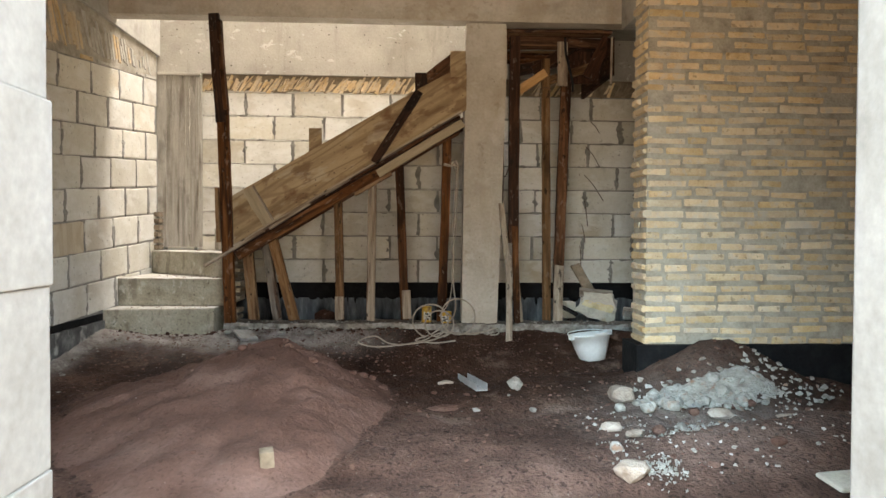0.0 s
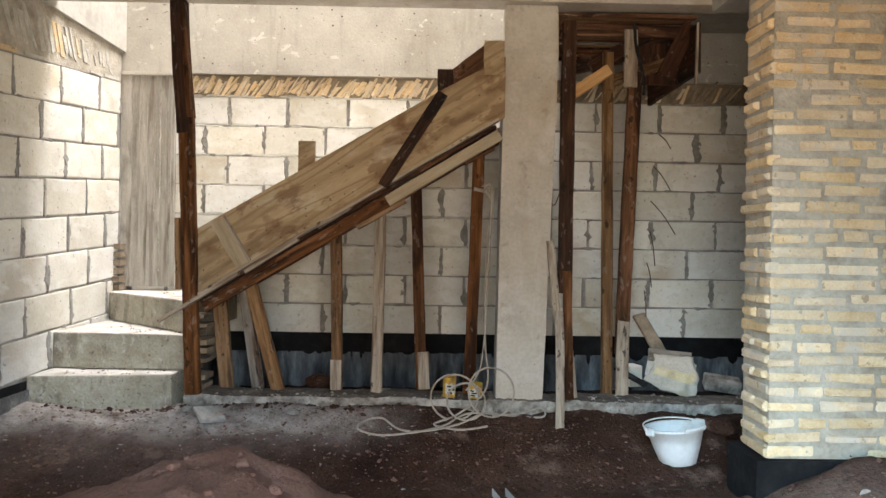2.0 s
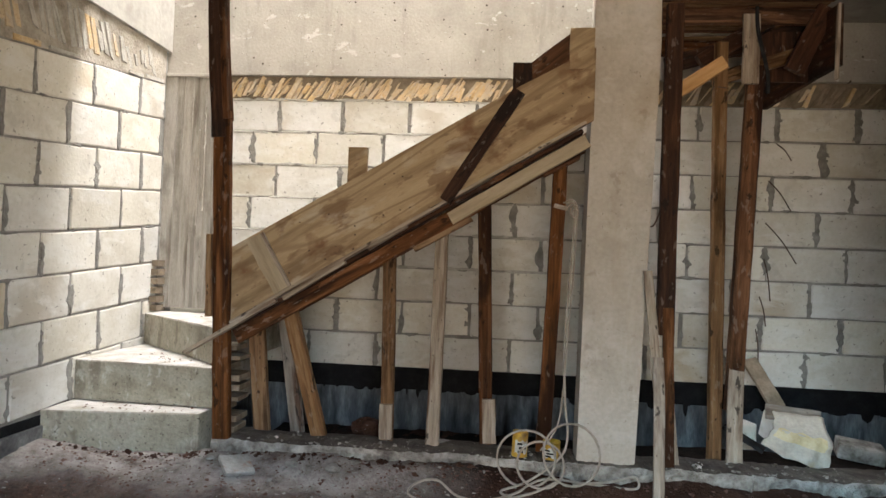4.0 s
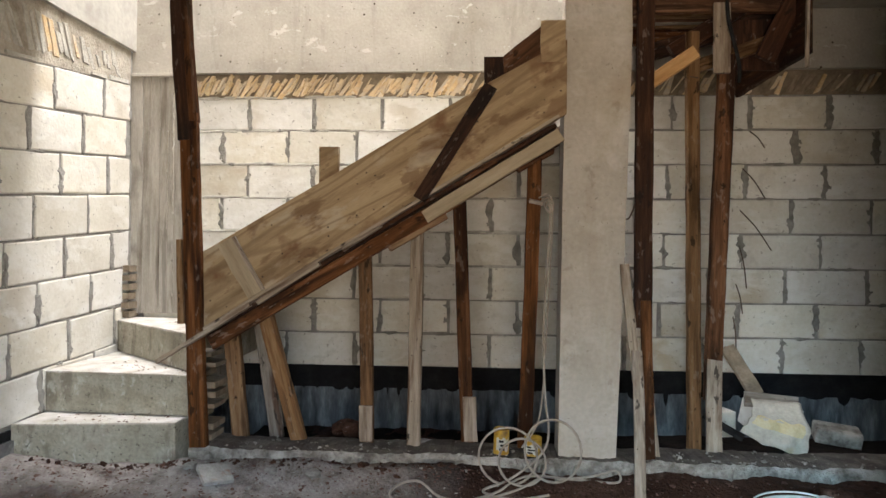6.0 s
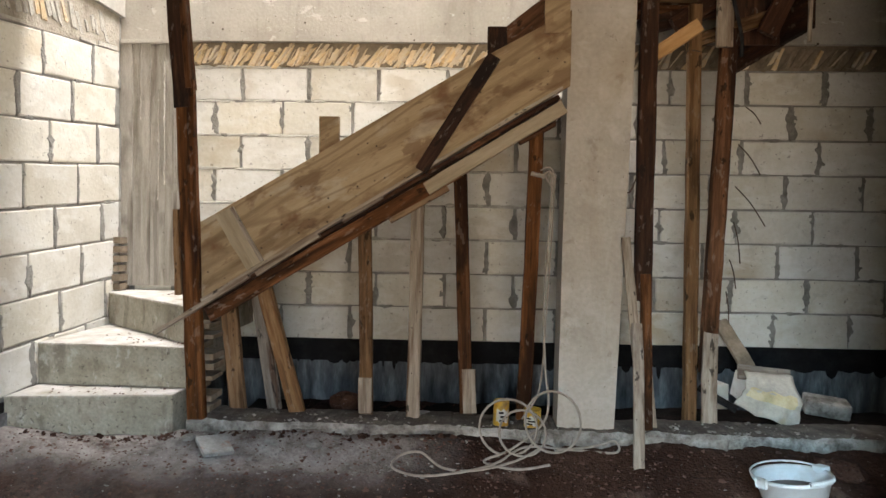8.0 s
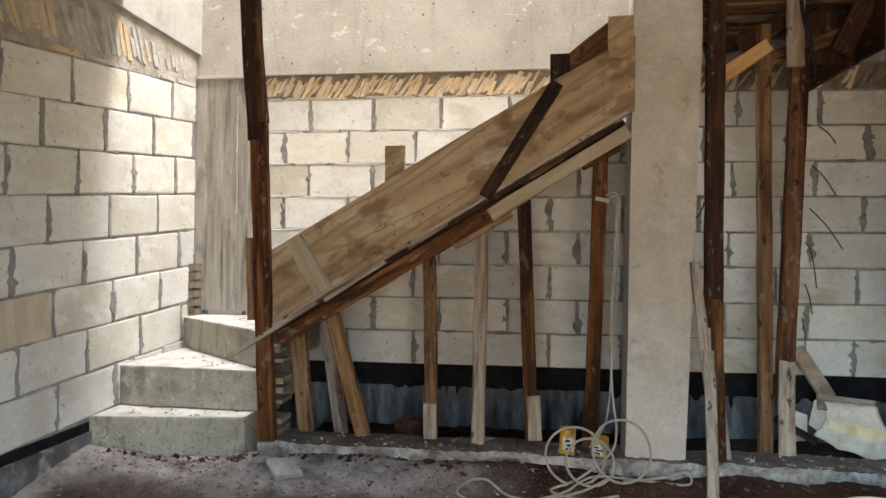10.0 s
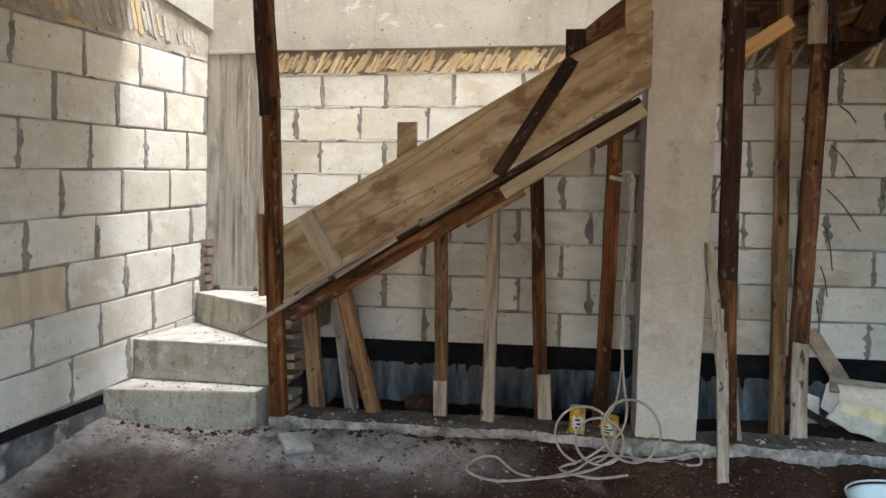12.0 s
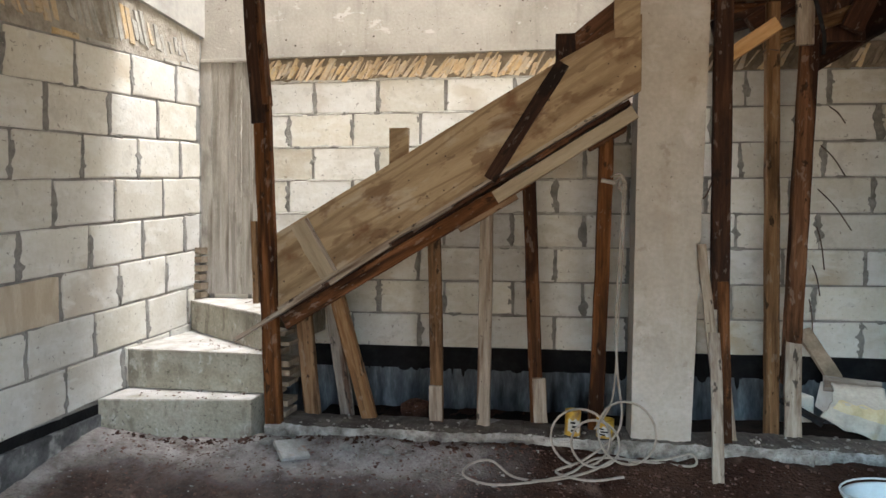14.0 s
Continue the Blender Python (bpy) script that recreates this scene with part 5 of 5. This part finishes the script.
# beyond the column: sack, block fragments, leaning plank, wire ends
def sack_at(u, w, out=0.0):
    """Face of the slumped sack: u along it, w upwards; pleated and torn at its foot, folded over above."""
    pl = (1 - w) ** 2
    x = 1.143 + 0.335 * u + (0.124 - 0.06 * u) * w + 0.010 * noise.noise(Vector((u * 3, w * 3, 1)))
    z = 0.139 - 0.118 * u + (0.145 + 0.09 * u) * w + 0.006 * pl * math.sin(u * 15) - 0.022 * pl * math.sin(u * 3.1) + 0.012 * noise.noise(Vector((u * 4, w * 5, 7)))
    y = 5.50 + 0.20 * w * w + 0.014 * pl * math.sin(u * 15 + 1) + 0.022 * noise.noise(Vector((u * 5, w * 4, 3))) - 0.03 * math.exp(-((w - 0.55) / 0.12) ** 2)
    return (x, y - out, z)


sv, sf = [], []
for j in range(15):
    for i in range(17):
        u, w = i / 16, j / 14
        sv.append(sack_at(u, w))
for j in range(14):
    for i in range(16):
        a = j * 17 + i
        sf.append((a, a + 1, a + 18, a + 17))
sack = tagged(piece("cement_sack", sv, sf, M_PAPER, smooth=True), "torn dusty paper cement sack slumped over rubble", "sack")
sm = sack.modifiers.new("thick", "SOLIDIFY")
sm.thickness = 0.012
bv, bf = [], []
for i in range(17):
    bv += [sack_at(0.04 + 0.86 * i / 16, 0.36, 0.010), sack_at(0.06 + 0.84 * i / 16, 0.48, 0.010), sack_at(0.08 + 0.82 * i / 16, 0.62 + 0.03 * math.sin(i), 0.010)]
for i in range(16):
    for j in (0, 1):
        bf.append((3 * i + j, 3 * i + 3 + j, 3 * i + 4 + j, 3 * i + 1 + j))
band = piece("printed_band", bv, bf, M_BAND, sack, "faded yellow printed band", smooth=True)
tagged(timber("board_offcut", (1.235, 5.715, 0.275), (1.535, 5.725, 0.245), 0.085, 0.02, M_GREYW, side=(0, 0.25, 1), seed=130), "short grey board lying on the sack", "board")
bl = tagged(box("block_fragment", -0.15, 0.15, -0.08, 0.08, 0, 0.16, M_BLOCK, bevel=0.012), "broken pale block lying behind the sack", "block", "block fragments")
bl.matrix_basis = pose(1.44, 5.90, 0.06, 10, 6, 12)
bl = tagged(box("block_fragment", -0.05, 0.05, -0.06, 0.06, 0, 0.15, M_BLOCK, bevel=0.010), "small upright block fragment", "block", "block fragments")
bl.matrix_basis = pose(1.16, 5.85, 0.03, 0, 0, 15)
bl = tagged(box("block_fragment", -0.12, 0.12, -0.07, 0.07, 0, 0.09, M_KERB, bevel=0.014), "broken pale block in the dark corner", "block", "block fragments")
bl.matrix_basis = pose(1.78, 5.80, 0.02, 10, 6, -14)
tagged(timber("plank_offcut", (1.42, 6.01, 0.24), (1.315, 6.22, 0.50), 0.095, 0.025, M_STUB, seed=120), "short grey-brown plank leaning on the wall", "plank")
tagged(timber("plank_offcut", (0.99, 5.66, 0.19), (1.17, 5.56, 0.09), 0.07, 0.02, M_INK, side=(0, 1, 0.3), seed=121), "black plank lying beside the sack", "plank")
stone("dark brown lump of earth", 1.38, 4.95, 0.16, 0.08, 0.06, M_SOIL, 0.2)
for i, (x, z, dx, dz) in enumerate(((1.477, 1.916, 0.069, -0.130), (1.427, 1.678, 0.124, -0.219), (1.407, 1.408, 0.185, -0.284), (1.418, 1.175, 0.020, -0.297), (1.398, 0.916, 0.016, -0.202), (1.383, 0.705, -0.008, -0.245))):
    tagged(tube("wire_tie", smooth_line([(x, Y_B + 0.005, z), (x + dx * 0.5, Y_B - 0.06, z + dz * 0.45), (x + dx, Y_B - 0.085, z + dz)]), 0.0038, M_STEEL), "bent rusty wire end sticking from a joint", "wire", "wall wires")
tagged(tube("wire_tie", smooth_line([(0.47, 5.42, 1.30), (0.50, 5.36, 1.28), (0.525, 5.31, 1.36)]), 0.004, M_STEEL), "thin wire tie on the dark prop", "wire")

# ---- pieces of the walls ----
prnd = random.Random(3)


def wall_piece(name, parent, c, out, bev, jit, mat):
    v, f = slab_piece(c, out, bev, jit, prnd)
    return piece(name, v, f, mat, parent)


smv, smf = [], []


def smear(cx, cz, w, h, place):
    """A flat smear of mortar pressed out of a joint."""
    n = 11
    ring = []
    ph = prnd.uniform(0, 9)
    for i in range(n):
        a = 2 * math.pi * i / n
        k = 1 + 0.35 * math.sin(3 * a + ph) + prnd.uniform(-0.2, 0.2)
        ring.append((cx + w * k * math.cos(a), cz + h * k * math.sin(a)))
    o = len(smv)
    smv.append(place(cx, cz, 0.0115))
    smv.extend(place(u, w2, 0.0085) for u, w2 in [(cx + 0.6 * (a - cx), cz + 0.6 * (b - cz)) for a, b in ring])
    smv.extend(place(a, b, 0.002) for a, b in ring)
    for i in range(n):
        q = (i + 1) % n
        smf.append((o, o + 1 + i, o + 1 + q))
        smf.append((o + 1 + i, o + 1 + n + i, o + 1 + n + q, o + 1 + q))


def ragged(u, z0, z1, place, wide):
    """A ragged run of mortar squeezed out along an upright joint."""
    n = max(3, int((z1 - z0) / 0.022))
    ph, ps = prnd.uniform(0, 9), prnd.uniform(0, 90)
    o = len(smv)
    for i in range(n + 1):
        s = i / n
        z = z0 + (z1 - z0) * s
        k = wide * (0.45 + 1.1 * abs(noise.noise(Vector((ps, s * 4.2 + ph, 0)))) + 0.8 * noise.noise(Vector((ps, s * 11 + ph, 4))))
        k *= min(1.0, 0.25 + 5 * s, 0.25 + 5 * (1 - s))
        c = u + wide * 0.7 * noise.noise(Vector((ps, s * 2.6, 8 + ph)))
        smv.extend((place(c - k, z, 0.004), place(c - 0.4 * k, z, 0.0125), place(c + 0.5 * k, z + 0.003, 0.0115), place(c + k, z, 0.004)))
    for i in range(n):
        for j in range(3):
            a = o + 4 * i + j
            smf.append((a, a + 1, a + 5, a + 4))


def joint_mortar(u, z0, z1, place):
    if place is north and u > 1.3:
        for _ in range(prnd.randint(1, 3)):
            smear(u + prnd.uniform(-0.02, 0.02), prnd.uniform(z0 + 0.03, z1 - 0.03), prnd.uniform(0.02, 0.038), prnd.uniform(0.02, 0.045), place)
    if prnd.random() < 0.85:
        a = z0 + (prnd.uniform(0, 0.09) if prnd.random() < 0.4 else 0)
        b = z1 - (prnd.uniform(0, 0.11) if prnd.random() < 0.4 else 0)
        ragged(u + prnd.uniform(-0.008, 0.008), a, b, place, prnd.uniform(0.012, 0.044))
    for _ in range(prnd.randint(0, 3)):
        smear(u + prnd.uniform(-0.02, 0.02), prnd.uniform(z0 + 0.02, z1 - 0.02), prnd.uniform(0.012, 0.026), prnd.uniform(0.015, 0.04), place)


# back wall blocks
def north(u, z, d):
    return (u, Y_B - d, z)


for r in range(8):
    z0, z1 = Z_B + COURSE * r, Z_B + COURSE * (r + 1)
    even = r % 2 == 1
    js = []
    u = (-1.421 if even else -1.602) - 0.464 * 5
    while u < 0.30:
        js.append(u)
        u += 0.464
    u = ((1.397 + 0.0125 * r) if even else (1.69 + 0.016 * r)) - 0.504 * 3
    while u < X_R + 0.5:
        if u > (js[-1] + 0.2):
            js.append(u)
        u += 0.504
    js = [max(X_L + 0.07, min(X_R, j + prnd.uniform(-0.006, 0.006))) for j in js if j < X_R + 0.45 and j > X_L - 0.45]
    for a, b in zip(js, js[1:]):
        if b - a < 0.07:
            continue
        ja, jb, jz = prnd.uniform(0.005, 0.014), prnd.uniform(0.005, 0.014), prnd.uniform(0.003, 0.007)
        c = [north(a + ja, z0 + jz, 0), north(b - jb, z0 + jz, 0), north(b - jb, z1 - jz, 0), north(a + ja, z1 - jz, 0)]
        wall_piece("block", wall_north, c, (0, -0.009, 0), 0.007, 0.005, M_BLOCK)
        joint_mortar(b, z0, z1, north)
        for _ in range(prnd.randint(0, 2)):
            smear(prnd.uniform(a, b), z0 + prnd.uniform(-0.004, 0.006), prnd.uniform(0.02, 0.09), prnd.uniform(0.007, 0.021), north)


dark_v, dark_f, smv, smf = smv, smf, [], []


def lip(u0, u1, z, place):
    """A ragged pale lip of mortar left standing along a bed joint."""
    n = max(3, int((u1 - u0) / 0.03))
    o, ph = len(smv), prnd.uniform(0, 90)
    for i in range(n + 1):
        u = u0 + (u1 - u0) * i / n
        k = 0.008 + 0.008 * abs(noise.noise(Vector((ph, u * 9, 0)))) + 0.004 * noise.noise(Vector((ph, u * 31, 5)))
        if i in (0, n):
            k *= 0.3
        d = 0.011 + 0.006 * noise.noise(Vector((ph, u * 14, 9)))
        zc = z + 0.006 * noise.noise(Vector((ph, u * 6, 3)))
        smv.extend((place(u, zc - k, 0.004), place(u, zc - 0.3 * k, d), place(u, zc + 0.6 * k, d), place(u, zc + 1.3 * k, 0.006)))
    for i in range(n):
        for j in range(3):
            a = o + 4 * i + j
            smf.append((a, a + 1, a + 5, a + 4))


for r in range(3, 9):
    u = -2.28
    while u < 0.1:
        w = prnd.uniform(0.12, 0.5)
        lip(u, u + w, Z_B + COURSE * r + prnd.uniform(-0.006, 0.003), north)
        u += w + prnd.uniform(0.0, 0.16)
tagged(piece("mortar_lip", smv, smf, M_WSMEAR_PALE, wall_north, "pale mortar lips along the bed joints"), kind="stuff")
smv, smf = dark_v, dark_f
tagged(piece("mortar_smear", smv, smf, M_SMEAR, wall_north, "dark grey mortar pressed out of the joints"), kind="stuff")
smv, smf = [], []


# left wall blocks: the courses rise a little towards the back
def west(u, z, d):
    return (X_L + d, u, z)


def west_z(y, k):
    s = (y - 4.47) / 1.83
    return (0.151 + 0.075 * s) + (0.2325 + 0.0185 * s) * k


for r in range(8):
    u = (4.964 + 0.0232 * (7 - r) if r % 2 == 1 else 5.231 + 0.0215 * (6 - r)) - 0.483 * 9
    js = []
    while u < Y_B + 0.5:
        js.append(u)
        u += 0.483
    js = [max(1.0, min(Y_B - 0.06, j + prnd.uniform(-0.006, 0.006))) for j in js if j > 0.6]
    for a, b in zip(js, js[1:]):
        if b - a < 0.07:
            continue
        ja, jb, jz = prnd.uniform(0.005, 0.014), prnd.uniform(0.005, 0.014), prnd.uniform(0.003, 0.007)
        a2, b2 = a + ja, b - jb
        c = [west(b2, west_z(b2, r) + jz, 0), west(a2, west_z(a2, r) + jz, 0), west(a2, west_z(a2, r + 1) - jz, 0), west(b2, west_z(b2, r + 1) - jz, 0)]
        wall_piece("block", wall_west, c[::-1], (0.009, 0, 0), 0.007, 0.005, M_GRAINED if r == 2 and a < 4.6 < b else M_BLOCK)
        joint_mortar(b, west_z(b, r), west_z(b, r + 1), west)
        ragged(b + prnd.uniform(-0.01, 0.01), west_z(b, r), west_z(b, r) + prnd.uniform(0.08, 0.2), west, prnd.uniform(0.016, 0.034))
        if prnd.random() < 0.55:
            y = prnd.uniform(a, b)
            smear(y, west_z(y, r), prnd.uniform(0.02, 0.08), prnd.uniform(0.006, 0.020), west)
tagged(piece("mortar_smear", smv, smf, M_WSMEAR, wall_west, "pale grey mortar pressed out of the joints"), kind="stuff")

# slanted brick packing under the ring beams
def brick_of(parent, u):
    """Yellow brick; mostly brown beyond the column, mostly pale mortar towards the corner of the left wall."""
    if parent is wall_north:
        return M_STUB if u > 0.4 and prnd.random() < 0.65 else M_BRICK
    return M_BRICK if u < 4.85 or prnd.random() < 0.2 else M_WSMEAR_PALE


def slanted(parent, place, out, u0, u1, low, high, pitch=0.052, way=1):
    u = u0
    while u < u1:
        z0, z1 = low(u) + prnd.uniform(-0.002, 0.04), high(u) - prnd.uniform(0.0, 0.05)
        if way < 0:
            z0, z1 = z0 + prnd.uniform(0.03, 0.075), z1 - prnd.uniform(0.02, 0.10)
        h = z1 - z0
        lean = way * h * (prnd.uniform(0.45, 0.95) if way > 0 else prnd.uniform(0.25, 0.55))
        t = pitch * (prnd.uniform(0.55, 0.95) if way > 0 else prnd.uniform(0.45, 0.9))
        if h > 0.04 and prnd.random() > (0.05 if way > 0 else 0.06):
            q = [prnd.uniform(-0.012, 0.012) for _ in range(4)]
            c = [place(u, z0 + q[0], 0), place(u + t, z0 + q[1], 0), place(u + t * prnd.uniform(0.6, 1.1) + lean, z1 + q[2], 0), place(u + lean, z1 + q[3], 0)]
            d = prnd.uniform(0.008, 0.026) if way > 0 else prnd.uniform(0.005, 0.014)
            wall_piece("packing_brick", parent, c if parent is wall_north else c[::-1], tuple(k * d for k in out), 0.004, 0.006, brick_of(parent, u))
        u += pitch * prnd.uniform(0.7, 1.25)


slanted(wall_north, north, (0, -1, 0), -2.30, 0.12, lambda u: Z_B + COURSE * 8, lambda u: 2.312, 0.031)
slanted(wall_north, north, (0, -0.7, 0), -2.32, 0.12, lambda u: Z_B + COURSE * 8 - 0.005, lambda u: 2.290, 0.050)
slanted(wall_north, north, (0, -1, 0), 0.5, 3.2, lambda u: Z_B + COURSE * 8, lambda u: 2.312, 0.038)


def west_l(u, z, d):
    return (X_L + d, u, z)


slanted(wall_west, west_l, (1, 0, 0), 2.2, 6.1, lambda y: west_z(y, 8), lambda y: 2.462, 0.055, -1)
u = 2.2
while u < 6.05:
    ln = prnd.uniform(0.16, 0.24)
    za, zb = west_z(u, 8) + 0.004, west_z(u + ln, 8) + 0.004
    h = prnd.uniform(0.022, 0.034)
    c = [west(u, za, 0), west(u + ln, zb, 0), west(u + ln, zb + h, 0), west(u, za + h, 0)]
    if prnd.random() < 0.65:
        wall_piece("packing_brick", wall_west, c, (prnd.uniform(0.008, 0.016), 0, 0), 0.004, 0.004, M_BRICK if u < 4.85 else M_WSMEAR_PALE)
    u += ln + prnd.uniform(0.01, 0.08)

# brick courses of the inner wall: face and end
ROW = 0.0685
for r in range(34):
    z0 = 0.08 + ROW * r
    if z0 > 2.36:
        break
    off = 0.0 if r % 2 else 0.13
    u = BX0 - off + prnd.uniform(-0.012, 0.012)
    while u < 2.85:
        ln = prnd.uniform(0.205, 0.255) if prnd.random() < 0.8 else prnd.uniform(0.10, 0.17)
        a, b = max(u, BX0), u + ln
        h = prnd.uniform(0.034, 0.048)
        zz = z0 + prnd.uniform(-0.006, 0.006)
        if b - a > 0.05 and prnd.random() > 0.04:
            t0, t1 = prnd.uniform(-0.004, 0.004), prnd.uniform(-0.004, 0.004)
            c = [(a, BY0 + 0.012, zz + t0), (b, BY0 + 0.012, zz + t1), (b, BY0 + 0.012, zz + h + t1), (a, BY0 + 0.012, zz + h + t0)]
            wall_piece("brick", wall_brick, c, (0, -prnd.uniform(0.003, 0.016), 0), 0.007, 0.0045, M_BRICK)
        u += ln + prnd.uniform(0.014, 0.032)
    e0 = prnd.uniform(0, 0.03)
    for a, b in (((BY0 + e0, BY0 + 0.115), (BY0 + 0.14, BY1 - e0)) if r % 2 else ((BY0 + e0, BY1 - e0),)):
        h = prnd.uniform(0.036, 0.047)
        p = prnd.uniform(0.004, 0.030)
        c = [(BX0 + 0.004, b, z0), (BX0 + 0.004, a, z0), (BX0 + 0.004, a, z0 + h), (BX0 + 0.004, b, z0 + h)]
        wall_piece("brick", wall_brick, c, (-p, 0, 0), 0.006, 0.005, M_BRICK)

# ragged brick ends beside the steps and at the pillar's foot
stub = tagged(new("brick_stub"), "ragged stack of thin broken brick ends", "brick stack", kind="structure")
for i in range(9):
    z = 0.09 + i * 0.055
    b1 = -1.705 + prnd.uniform(-0.04, 0.04)
    piece("brick", *box_data(-1.80, b1, 5.25 + prnd.uniform(0, 0.03), 5.42, z, z + prnd.uniform(0.020, 0.034)), M_STUB, stub)
for i in range(6):
    z = 0.635 + i * 0.062
    piece("brick", *box_data(-2.69, -2.642 + prnd.uniform(-0.012, 0.006), 6.14 + prnd.uniform(0, 0.03), 6.28, z, z + 0.042), M_STUB, stub)

# lumps and grout flecks on the ring beam
lv, lf = [], []
for i in range(150):
    x, z = prnd.uniform(-2.3, 0.15), 2.32 + abs(prnd.gauss(0, 0.22))
    if z > 2.95:
        continue
    r = prnd.uniform(0.003, 0.010)
    bm = rock_data(prnd, r * 1.3, r * 0.5, r, 8)
    bm.verts.index_update()
    o = len(lv)
    lv += [v.co + Vector((x, Y_B - 0.035, z)) for v in bm.verts]
    lf += [tuple(o + v.index for v in f.verts) for f in bm.faces]
    bm.free()
tagged(piece("grout_fleck", lv, lf, M_RING, wall_north, "grout flecks on the beam"), kind="stuff")
